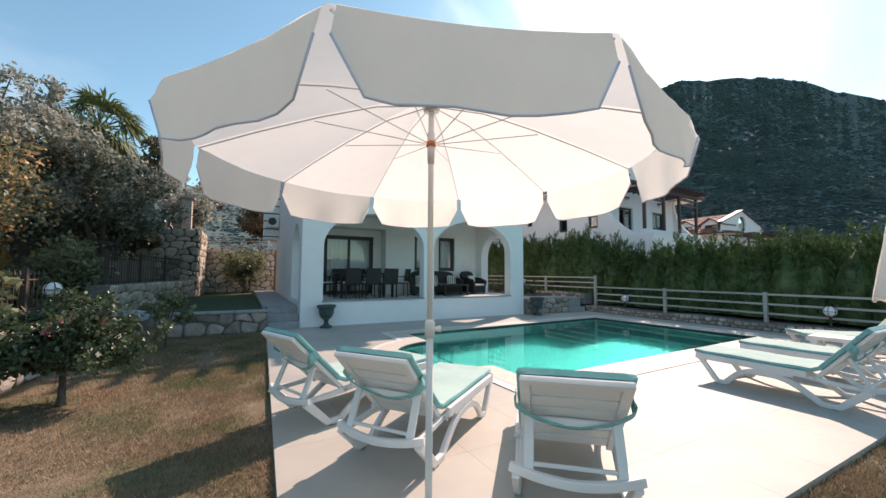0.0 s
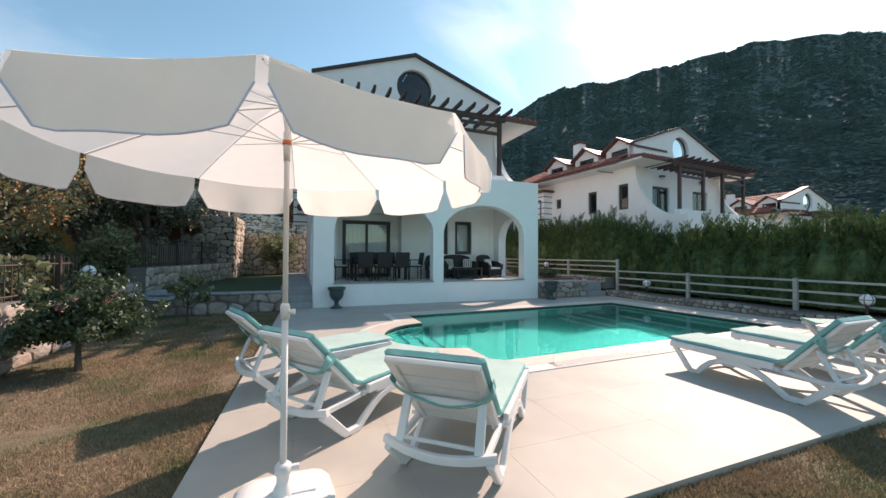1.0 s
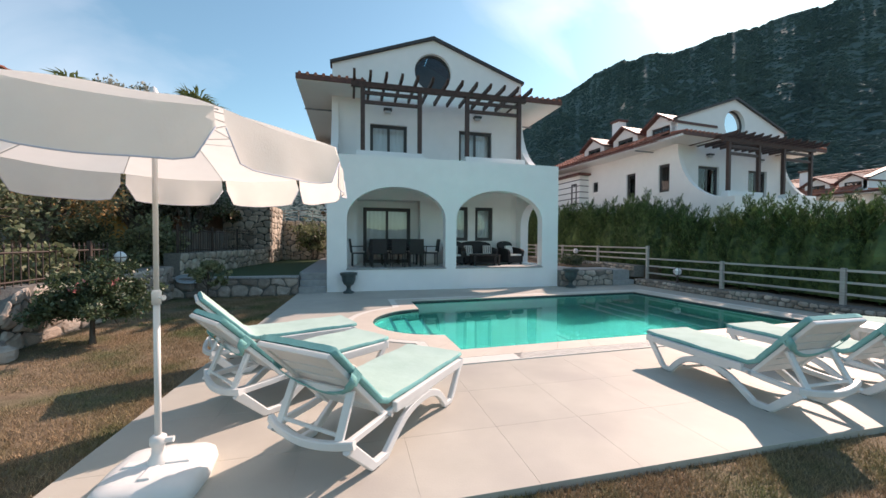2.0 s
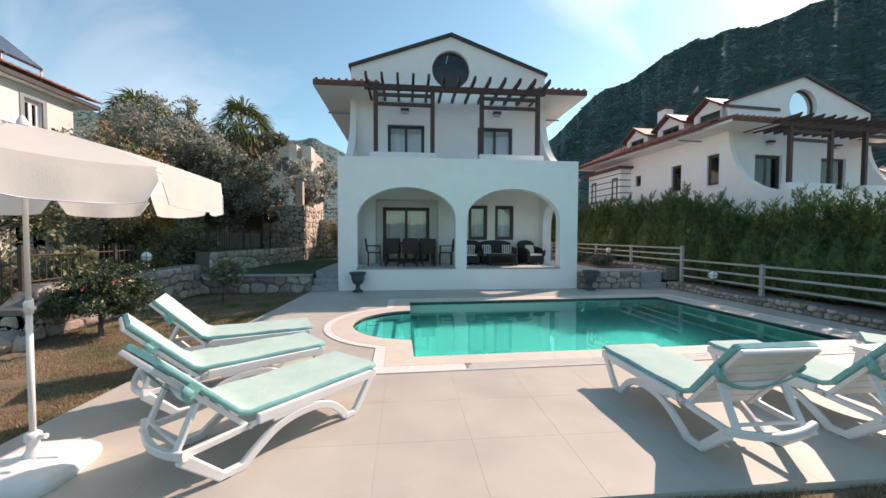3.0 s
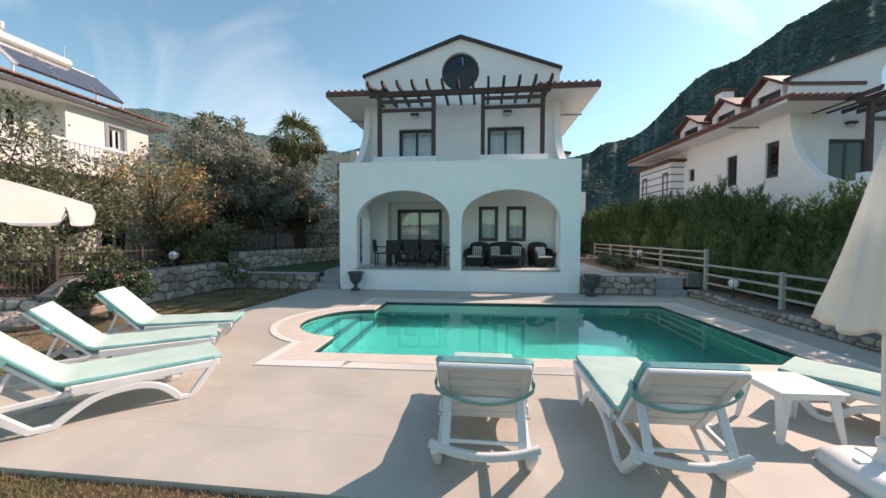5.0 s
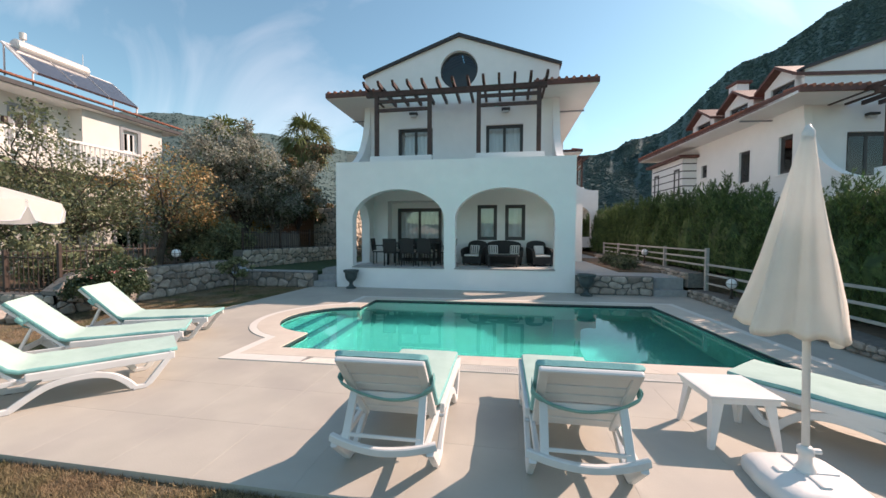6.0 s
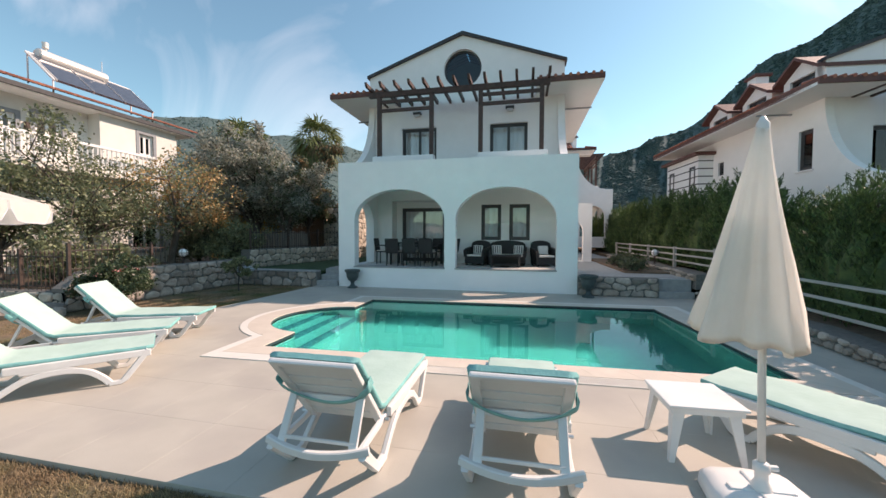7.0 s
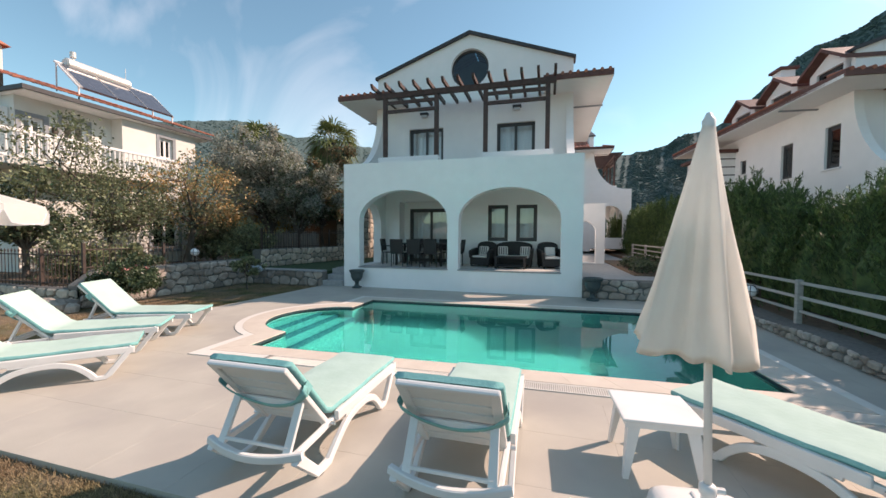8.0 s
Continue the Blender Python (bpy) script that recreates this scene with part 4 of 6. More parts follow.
stone_wall("turf_wall", (-2.35, 9.62), (0.67, 9.62), LAWN_Z, 0.47, "grey rubble stone retaining wall below the turf", row=0.20, width=0.36, thick=0.25, seed=21, cap=0.05)
stone_wall("garden_wall_left", (-2.25, 4.9), (-2.25, 9.6), LAWN_Z, lambda u: 0.50 + 0.32 * min(1, max(0, (u - 0.02) / 0.2)), "rough rubble stone boundary wall with a fence on top", row=0.21, width=0.34, thick=0.35, seed=31)
stone_wall("garden_wall_return", (-7.5, 4.9), (-2.25, 4.9), LAWN_Z, 0.42, "rough rubble stone wall below the iron fence", row=0.2, width=0.34, thick=0.35, seed=35, pieces=False)
tagged(part("neighbour_terrace", Shape().box((-14, 5.2, -0.1), (-2.6, 9.85, 0.40)).box((-14, 9.85, -0.1), (-6.5, 30, 0.45)), SOIL), "bare earth of the garden next door", "soil", kind="structure")
stone_wall("upper_garden_wall", (-2.40, 10.4), (-1.50, 16.8), 0.40, 0.66, "rubble stone wall above the turf", row=0.22, width=0.38, thick=0.4, seed=41, pieces=False)
stone_wall("high_rear_wall", (-1.36, 19.6), (1.45, 19.6), 0.40, 2.03, "high rubble stone retaining wall", row=0.26, width=0.40, thick=0.4, seed=43, pieces=False)
tagged(part("rear_terrace", Shape().box((-16, 20.5, -0.1), (8.0, 60, 2.42)).box((-1.36, 19.98, -0.1), (8.0, 20.5, 2.42)), SOIL), "raised ground behind the high wall", "soil", kind="structure")

stone_wall("upper_terrace_front", (-3.3, 16.9), (-1.37, 16.9), 0.40, 2.58, "tall rubble stone wall of the upper terrace", row=0.26, width=0.40, thick=0.4, seed=47, pieces=False)
stone_wall("upper_terrace_side", (-1.37, 16.9), (-1.37, 19.6), 0.40, 2.58, "tall sunlit rubble stone wall of the upper terrace", row=0.26, width=0.40, thick=0.4, seed=49, pieces=False)
tagged(part("upper_terrace", Shape().box((-16, 18.0, -0.1), (-3.3, 20.5, 2.88)).box((-3.3, 17.28, -0.1), (-1.75, 20.5, 2.88)), SOIL), "raised planted terrace", "soil", kind="structure")

# ---- pool furniture ----
def curve_pts(pts, n=6):
    """A smooth line through pts."""
    out = []
    p = [Vector(q) for q in pts]
    for i in range(len(p) - 1):
        a, b, c, d = p[max(i - 1, 0)], p[i], p[i + 1], p[min(i + 2, len(p) - 1)]
        for k in range(n):
            t = k / n
            out.append(0.5 * (2 * b + (c - a) * t + (2 * a - 5 * b + 4 * c - d) * t * t + (3 * b - a - 3 * c + d) * t ** 3))
    return out + [p[-1]]


def padded(path, x0, x1, thick, rng, side=0.0):
    """A quilted pad swept along path (y, z), between x0 and x1: top sheet shape and edge shape."""
    n, m = len(path), 13
    top, edge = Shape(), Shape()
    nrm = []
    for i in range(n):
        a, b = path[max(i - 1, 0)], path[min(i + 1, n - 1)]
        d = Vector((0, b[0] - a[0], b[1] - a[1])).normalized()
        nrm.append(Vector((0, -d.z, d.y)))
    for i in range(n):
        for j in range(m):
            f = j / (m - 1)
            ends = min(1, 6 * min(f, 1 - f)) ** 0.5 * min(1, 0.55 + 8 * min(i / (n - 1), 1 - i / (n - 1)))
            puff = thick * (0.80 + 0.20 * ends) + 0.004 * noise.noise((f * 9, i * 0.9, side))
            p = Vector((x0 + (x1 - x0) * f, path[i][0], path[i][1])) + nrm[i] * puff
            top.v.append(tuple(p))
    for i in range(n - 1):
        for j in range(m - 1):
            k = i * m + j
            top.f.append((k, k + 1, k + m + 1, k + m))
    loop = [(i, 0) for i in range(n)] + [(n - 1, j) for j in range(1, m)] + [(i, m - 1) for i in range(n - 2, -1, -1)] + [(0, j) for j in range(m - 2, 0, -1)]
    q = len(loop)
    for i, j in loop:
        t = Vector(top.v[i * m + j])
        base = t - nrm[i] * thick * 0.95
        bulge = Vector(((0.012 if j == m - 1 else -0.012 if j == 0 else 0), 0, 0))
        edge.v += [tuple(t), tuple((t + base) / 2 + bulge), tuple(base)]
    for a in range(q):
        b = (a + 1) % q
        edge.f += [(3 * a, 3 * b, 3 * b + 1, 3 * a + 1), (3 * a + 1, 3 * b + 1, 3 * b + 2, 3 * a + 2)]
    far = n - 1 + (m - 1)
    for i in range(n - 1):
        a, b, c, d = i, i + 1, far + (n - 2 - i), far + (n - 1 - i)
        edge.f.append((3 * a + 2, 3 * b + 2, 3 * c + 2, 3 * (d % q) + 2))
    return top, edge


def lounger_master(m, label, tip_y=-0.20, tip_z=0.80):
    """Moulded plastic sun lounger with raised back; the feet of the head end stand at y = 0.05, the foot end at y = 1.4."""
    L = thing("sun_lounger", m, label, "sun lounger", "loungers round the pool")
    hw = 0.318
    hinge, tip = Vector((0, 0.25, 0.262)), Vector((0, tip_y, tip_z))
    d = (tip - hinge).normalized()
    up = Vector((0, d.z, -d.y))
    ln = (tip - hinge).length
    brace = hinge + d * ln * 0.53 - up * 0.035      # where the struts meet the back
    # side frames: front leg, arch and rear foot in one flat band
    for sx in (-1, 1):
        x = sx * hw
        arch = curve_pts([(x, 1.04, 0.030), (x, 0.985, 0.10), (x, 0.88, 0.185), (x, 0.74, 0.225), (x, 0.56, 0.222), (x, 0.42, 0.185), (x, 0.29, 0.105), (x, 0.19, 0.030)], 4)
        side = Shape().bar(arch, 0.020, 0.029)
        side.bar([(x, 1.035, 0.024), (x, 1.13, 0.026), (x, 1.165, 0.055), (x, 1.365, 0.330)], 0.021, [0.022, 0.024, 0.030, 0.027])
        side.bar([(x, 0.20, 0.026), (x, 0.05, 0.026)], 0.022, 0.026)
        side.bar([(x, 0.84, 0.222), (x, 0.62, 0.272), (x, 0.40, 0.270)], 0.019, [0.012, 0.030, 0.030])
        part("side_frame", side, PLASTIC, L)
        part("rear_leg", Shape().bar([(x, 0.105, 0.024), (x, 0.05, 0.030), (x, -0.165, 0.240)], 0.023, [0.022, 0.030, 0.036]), PLASTIC, L)
        part("rubber_foot", Shape().soft((x - 0.022, 0.05, 0.0), (x + 0.022, 0.10, 0.012), 0.004), STRIPE, L)
        part("seat_rail", Shape().soft((x - 0.020, 0.29, 0.262), (x + 0.020, 1.385, 0.335), 0.010), PLASTIC, L)
        part("lower_rail", Shape().bar([(x * 0.90, -0.165, 0.240), (x * 0.90, 0.12, 0.254), (x * 0.92, 0.44, 0.288)], 0.017, 0.022), PLASTIC, L)
        part("back_strut", Shape().bar([(x * 0.78, -0.172, 0.240), (x * 0.76, brace.y, brace.z)], 0.027, 0.013), PLASTIC, L)
        part("bolt", Shape().tube([(x * 0.97, 0.235, 0.272), (x * 1.075, 0.235, 0.272)], 0.013, 8), STEEL, L)
    bar = curve_pts([(-hw - 0.034, -0.150, 0.262), (-hw * 0.6, -0.192, 0.238), (0, -0.212, 0.228), (hw * 0.6, -0.192, 0.238), (hw + 0.034, -0.150, 0.262)], 5)
    part("rear_bar", Shape().bar(bar, 0.021, 0.025), PLASTIC, L)
    part("strut_bar", Shape().bar([(-hw * 0.78, -0.150, 0.288), (hw * 0.78, -0.150, 0.288)], 0.009, 0.011), PLASTIC, L)
    part("strut_top_bar", Shape().bar([(-hw * 0.74, brace.y, brace.z - 0.020), (hw * 0.74, brace.y, brace.z - 0.020)], 0.011, 0.021), PLASTIC, L)
    for i in range(8):
        y = 0.39 + i * 0.128
        part("seat_slat", Shape().soft((-hw + 0.022, y - 0.052, 0.305), (hw - 0.022, y + 0.052, 0.328), 0.006), PLASTIC, L)
    # backrest: flat stiles and a top rail round a set-back panel of planks with narrow slots
    back = Matrix(((1, 0, 0, 0), (0, d.y, up.y, hinge.y), (0, d.z, up.z, hinge.z), (0, 0, 0, 1)))
    for sx in (-1, 1):
        st = Shape().soft((-0.029, -0.02, -0.024), (0.029, ln - 0.004, 0.010), 0.008, back @ Matrix.Translation((sx * 0.262, 0, 0)))
        part("back_rail", st, PLASTIC, L)
    part("back_top_bar", Shape().soft((-0.292, ln - 0.030, -0.026), (0.292, ln + 0.020, 0.012), 0.013, back), PLASTIC, L)
    plank = (ln - 0.045) / 6
    for i in range(6):
        part("back_slat", Shape().soft((-0.234, 0.008 + i * plank, -0.010), (0.234, 0.008 + (i + 1) * plank - 0.014, 0.008), 0.004, back), PLASTIC, L)
    # mattress: lies on the seat, folds, and goes up over the back
    h2 = hinge + up * 0.022
    fold = 0.13
    b0 = h2 + d * ln * fold
    path = [(1.41 - i * (1.41 - b0.y - 0.05) / 15, 0.337 + (0.004 if i < 2 else 0) - 0.004 * math.sin(i * 0.8)) for i in range(16)]
    path += [(h2.y + d.y * ln * f, h2.z + d.z * ln * f) for f in np.linspace(fold + 0.05, 1.015, 12)]
    top, edge = padded(path[::-1], -0.298, 0.298, 0.042, random.Random(3))
    mt = part("mattress", top, CUSHION, L, "pale aqua quilted mattress with teal edges", smooth=True)
    part("piping", edge, TEAL, mt, "teal side band of the mattress", smooth=True)
    # strap that hangs behind the back
    line = [hinge + d * ln * f - up * w + Vector((x, 0, 0)) for x, f, w in ((-0.32, 0.70, -0.01), (-0.315, 0.68, 0.035), (-0.18, 0.545, 0.060), (0, 0.475, 0.066), (0.18, 0.535, 0.060), (0.315, 0.685, 0.035), (0.32, 0.71, -0.01))]
    line = curve_pts(line, 5)
    s = Shape()
    for p in line:
        w = 0.034 if abs(p.x) > 0.27 else 0.019
        s.v += [tuple(p - d * w), tuple(p + d * w), tuple(p + d * w - up * 0.005), tuple(p - d * w - up * 0.005)]
    for i in range(len(line) - 1):
        k = 4 * i
        s.f += [(k, k + 4, k + 5, k + 1), (k + 1, k + 5, k + 6, k + 2), (k + 2, k + 6, k + 7, k + 3), (k + 3, k + 7, k + 4, k)]
    s.f += [(0, 1, 2, 3), tuple(len(s.v) - 4 + i for i in (3, 2, 1, 0))]
    part("strap", s, TEAL, L, "teal strap hanging behind the backrest", smooth=True)
    for sx in (-1, 1):
        p = [hinge + d * ln * f + Vector((sx * 0.316, 0, 0)) for f in (0.625, 0.74)]
        q = Shape()
        q.v = [tuple(p[0] + up * 0.048), tuple(p[1] + up * 0.048), tuple(p[1] - up * 0.03), tuple(p[0] - up * 0.03)]
        q.v += [(x + sx * 0.004, y, z) for x, y, z in q.v]
        q.f = [(0, 1, 2, 3), (7, 6, 5, 4), (0, 4, 5, 1), (2, 6, 7, 3), (1, 5, 6, 2), (3, 7, 4, 0)]
        part("strap_side", q, TEAL, L)
    return L


def heading(cx, cy, hx, hy):
    return pose(cx, cy, 0, 0, 0, -math.degrees(math.atan2(hx, hy)))


lounger = lounger_master(heading(5.77, 1.345, -0.01, 1), "white plastic sun lounger with aqua mattress, facing the pool")
for cx, cy, hx, hy, label in ((7.035, 1.39, -0.01, 1.0, "white plastic sun lounger with aqua mattress, facing the pool"),
                              (9.69, 1.79, -0.66, 0.75, "white plastic sun lounger with aqua mattress beside the side table")):
    tagged(copy_thing(lounger, heading(cx, cy, hx, hy)), label)
reclined = lounger_master(heading(1.88, 1.545, 0.66, 0.75), "white plastic sun lounger with aqua mattress beside the open parasol", -0.27, 0.79)
for cx, cy, hx, hy, label in ((1.12, 2.53, 0.80, 0.60, "white plastic sun lounger with aqua mattress, turned to the pool"),
                              (0.68, 3.67, 0.93, 0.365, "white plastic sun lounger with aqua mattress at the lawn edge")):
    tagged(copy_thing(reclined, heading(cx, cy, hx, hy)), label)

# side table
tb = thing("side_table", pose(8.295, 2.205, 0, 0, 0, 3), "small square white plastic side table", "table")
s = Shape().soft((-0.257, -0.245, 0.385), (0.257, 0.245, 0.408), 0.011)
part("tabletop", s, PLASTIC, tb)
part("apron", Shape().box((-0.235, -0.225, 0.345), (0.235, -0.213, 0.386)).box((-0.235, 0.213, 0.345), (0.235, 0.225, 0.386)).box((-0.235, -0.213, 0.345), (-0.223, 0.213, 0.386)).box((0.223, -0.213, 0.345), (0.235, 0.213, 0.386)), PLASTIC, tb)
for sx in (-1, 1):
    for sy in (-1, 1):
        q = Shape()
        for z, o, w in ((0.0, 0.265, 0.035), (0.34, 0.232, 0.075), (0.385, 0.222, 0.10)):
            a, b = sx * (o - 0.015), sy * (o - 0.022)
            q.v += [(a, b, z), (a - sx * w, b, z), (a - sx * w, b - sy * 0.016, z), (a - sx * 0.018, b - sy * 0.018, z), (a - sx * 0.016, b - sy * w, z), (a, b - sy * w, z)]
        for r in range(2):
            for i in range(6):
                q.f.append((r * 6 + i, r * 6 + (i + 1) % 6, r * 6 + 6 + (i + 1) % 6, r * 6 + 6 + i))
        q.f.append((0, 1, 2, 3, 4, 5))
        part("leg", q, PLASTIC, tb)


def parasol_base(parent):
    s = Shape()
    prof = [(0.0, 0.26), (0.03, 0.27), (0.075, 0.262), (0.105, 0.235), (0.12, 0.18), (0.125, 0.12)]
    n = 40
    for z, r in prof:
        for i in range(n):
            a = 2 * math.pi * i / n
            sq = (abs(math.cos(a)) ** 4.2 + abs(math.sin(a)) ** 4.2) ** (-1 / 4.2)
            lobe = 1 + 0.02 * math.cos(8 * a)
            s.v.append((r * sq * lobe * math.cos(a), r * sq * lobe * math.sin(a), z))
    for r in range(len(prof) - 1):
        for i in range(n):
            q = (i + 1) % n
            s.f.append((r * n + i, r * n + q, (r + 1) * n + q, (r + 1) * n + i))
    s.f.append(tuple((len(prof) - 1) * n + i for i in range(n)))
    b = part("base", s, PLASTIC, parent, "white moulded water-filled base", smooth=True)
    for a in (0, 90, 180, 270):
        part("rib", Shape().soft((0.04, -0.03, 0.09), (0.17, 0.03, 0.135), 0.012, pose(0, 0, 0, 0, 0, a)), PLASTIC, b)
    part("collar", Shape().lathe([(0.0, 0.10), (0.056, 0.10), (0.05, 0.15), (0.034, 0.18), (0.032, 0.23), (0.042, 0.235), (0.042, 0.275), (0.025, 0.29), (0.0, 0.29)], 18), PLASTIC, b, smooth=True)
    part("knob", Shape().tube([(0.03, 0, 0.255), (0.08, 0, 0.255)], 0.018, 8), PLASTIC, b)


def open_parasol(m):
    u = thing("parasol", m, "open white canvas parasol with scalloped valance", "parasol")
    rim, hub, rad, ribs = 1.93, 2.235, 1.078, 10
    parasol_base(u)
    part("lower_pole", Shape().tube([(0, 0, 0.13), (0, 0, 1.10)], 0.0172, 12), PLASTIC, u, smooth=True)
    part("upper_pole", Shape().tube([(0, 0, 1.08), (0, 0, 2.27)], 0.0140, 12), PLASTIC, u, smooth=True)
    part("joint", Shape().lathe([(0.0, 1.05), (0.023, 1.05), (0.025, 1.12), (0.017, 1.135), (0, 1.135)], 14), PLASTIC, u, smooth=True)
    part("wing_screw", Shape().tube([(0.015, -0.01, 1.09), (0.048, -0.022, 1.09)], [0.009, 0.016], 8), PLASTIC, u)
    part("runner", Shape().lathe([(0, 1.90), (0.017, 1.90), (0.019, 1.97), (0.019, 2.05), (0.016, 2.06), (0, 2.06)], 14), PLASTIC, u, smooth=True)
    part("ring", Shape().lathe([(0.020, 1.985), (0.024, 1.985), (0.024, 2.010), (0.020, 2.010)], 14), ORANGE, u, "orange runner ring", smooth=True)
    part("crown_hub", Shape().lathe([(0, 2.16), (0.04, 2.165), (0.05, 2.20), (0.03, 2.22), (0, 2.225)], 14), STEEL, u, smooth=True)
    a0 = math.radians(-92)
    ang = [a0 + 2 * math.pi * i / ribs for i in range(ribs)]
    for i in range(ribs):
        a, b = ang[i], ang[i] + 2 * math.pi / ribs
        s = Shape()
        nr, nt = 9, 11
        for r in range(nr + 1):
            f = r / nr
            for t in range(nt):
                g = t / (nt - 1)
                pa, pb = Vector((math.cos(a), math.sin(a))), Vector((math.cos(b), math.sin(b)))
                p = (pa * (1 - g) + pb * g) * rad * f
                sag = -0.018 * math.sin(math.pi * g) * f - 0.05 * math.sin(math.pi * f) * -0.35
                s.v.append((p.x, p.y, hub + (rim - hub) * f ** 1.12 + sag))
        for r in range(nr):
            for t in range(nt - 1):
                k = r * nt + t
                s.f.append((k, k + 1, k + nt + 1, k + nt))
        # valance
        k0 = len(s.v)
        nv = 6
        low = []
        for v in range(nv + 1):
            for t in range(nt):
                g = t / (nt - 1)
                pa, pb = Vector((math.cos(a), math.sin(a))), Vector((math.cos(b), math.sin(b)))
                g2 = 0.025 + 0.95 * g
                p = (pa * (1 - g2) + pb * g2) * rad
                drop = 0.205 * (1 - abs(2 * g - 1) ** 12 * 0.6)
                w = v / nv
                flare = 1.0 + 0.018 * w + 0.013 * w * math.sin(g * 13 + i * 1.7) + 0.006 * noise.noise((g * 5, i, w * 2))
                sag = -0.018 * math.sin(math.pi * g)
                s.v.append((p.x * flare, p.y * flare, rim + sag - drop * w))
                if v == nv:
                    low.append(Vector(s.v[-1]))
        for v in range(nv):
            for t in range(nt - 1):
                k = k0 + v * nt + t
                s.f.append((k, k + 1, k + nt + 1, k + nt))
        pn = part("canopy_panel", s, CANVAS, u, "white canvas panel with scalloped valance", smooth=True)
        part("binding", Shape().tube(low, 0.0032, 5), BINDING, pn, "pale blue edge binding", smooth=True)
        ca, sa = math.cos(a), math.sin(a)
        rp = [(0.03 * ca, 0.03 * sa, hub - 0.045)] + [(rad * f * ca, rad * f * sa, hub + (rim - hub) * f ** 1.12 - 0.012 + 0.0175 * math.sin(math.pi * f)) for f in (0.25, 0.5, 0.75, 0.99)]
        part("rib", Shape().tube(rp, 0.0032, 6), STEEL, u)
        f = 0.52
        part("strut", Shape().tube([(0.03 * ca, 0.03 * sa, 2.0), (rad * f * ca, rad * f * sa, hub + (rim - hub) * f ** 1.12 - 0.008)], 0.0026, 5), STEEL, u)
    part("finial", Shape().lathe([(0.03, 2.235), (0.026, 2.26), (0.012, 2.29), (0, 2.30)], 12), PLASTIC, u, smooth=True)
    return u


open_parasol(pose(0.935, 1.535, 0))


def closed_parasol(m):
    u = thing("parasol", m, "closed white canvas parasol hanging in folds", "parasol")
    parasol_base(u)
    part("pole", Shape().tube([(0, 0, 0.13), (0, 0, 2.20)], 0.020, 12), PLASTIC, u, smooth=True)
    s = Shape()
    n, rings = 96, 26
    for r in range(rings + 1):
        f = r / rings
        z = 2.21 - 1.22 * f
        base = 0.028 + 0.215 * f ** 1.0
        for i in range(n):
            a = 2 * math.pi * i / n
            fold = 1.45 * (1 - 2 * abs(math.sin(2.5 * a + 0.35 * math.sin(2 * a) + 0.25 * f)) ** 0.75) + 0.38 * math.sin(11 * a + 1.3 + 0.8 * f) + 0.25 * math.sin(2 * a + 0.7)
            rr = base * (1.02 + 0.165 * fold * min(1, f * 1.6))
            hem = (0.014 * math.sin(8 * a + 0.4) + 0.014 * math.sin(3 * a) - 0.045 * math.cos(a)) * f ** 6
            s.v.append((rr * math.cos(a) * 1.02 - 0.095 * f, rr * math.sin(a) * 0.95, z + hem))
    for r in range(rings):
        for i in range(n):
            q = (i + 1) % n
            s.f.append((r * n + i, r * n + q, (r + 1) * n + q, (r + 1) * n + i))
    # inner side of the cloth, turned in at the hem
    k = len(s.v)
    for f, inset in ((1.0, 0.93), (0.8, 0.7), (0.45, 0.6)):
        for i in range(n):
            x, y, z = s.v[rings * n + i]
            s.v.append(((x + 0.095) * inset * (f + 0.05) - 0.095 * f, y * inset * (f + 0.05), z + 1.2 * (1 - f) + 0.004))
    for i in range(n):
        q = (i + 1) % n
        s.f += [(rings * n + i, rings * n + q, k + q, k + i), (k + i, k + q, k + n + q, k + n + i), (k + n + i, k + n + q, k + 2 * n + q, k + 2 * n + i)]
    part("canopy", s, CANVAS, u, "white canvas folded in soft pleats", smooth=True)
    part("finial", Shape().lathe([(0.03, 2.19), (0.032, 2.23), (0.02, 2.25), (0.012, 2.27), (0, 2.275)], 12), PLASTIC, u, smooth=True)
    return u


closed_parasol(pose(8.41, 1.56, 0, 0, -1.5, 0))


# urns
def urn(m):
    u = thing("urn_planter", m, "dark green-grey urn planter on a foot", "planter", "urns at the villa corners")
    part("bowl", Shape().lathe([(0.0, 0.15), (0.05, 0.15), (0.10, 0.19), (0.135, 0.26), (0.145, 0.36), (0.175, 0.385), (0.18, 0.43), (0.155, 0.43), (0.14, 0.38), (0, 0.37)], 22), URN, u, smooth=False)
    part("foot", Shape().lathe([(0.0, 0.0), (0.115, 0.0), (0.115, 0.03), (0.06, 0.055), (0.04, 0.10), (0.05, 0.152), (0, 0.152)], 22), URN, u)
    part("earth", Shape().lathe([(0.0, 0.385), (0.139, 0.383)], 20), SOIL, u)
    return u


ur = urn(pose(1.98, 9.44, 0) @ Matrix.Scale(1.28, 4))
copy_thing(ur, pose(8.66, 9.28, 0) @ Matrix.Scale(1.05, 4))

# ---- terrace furniture ----
TZ = 0.606


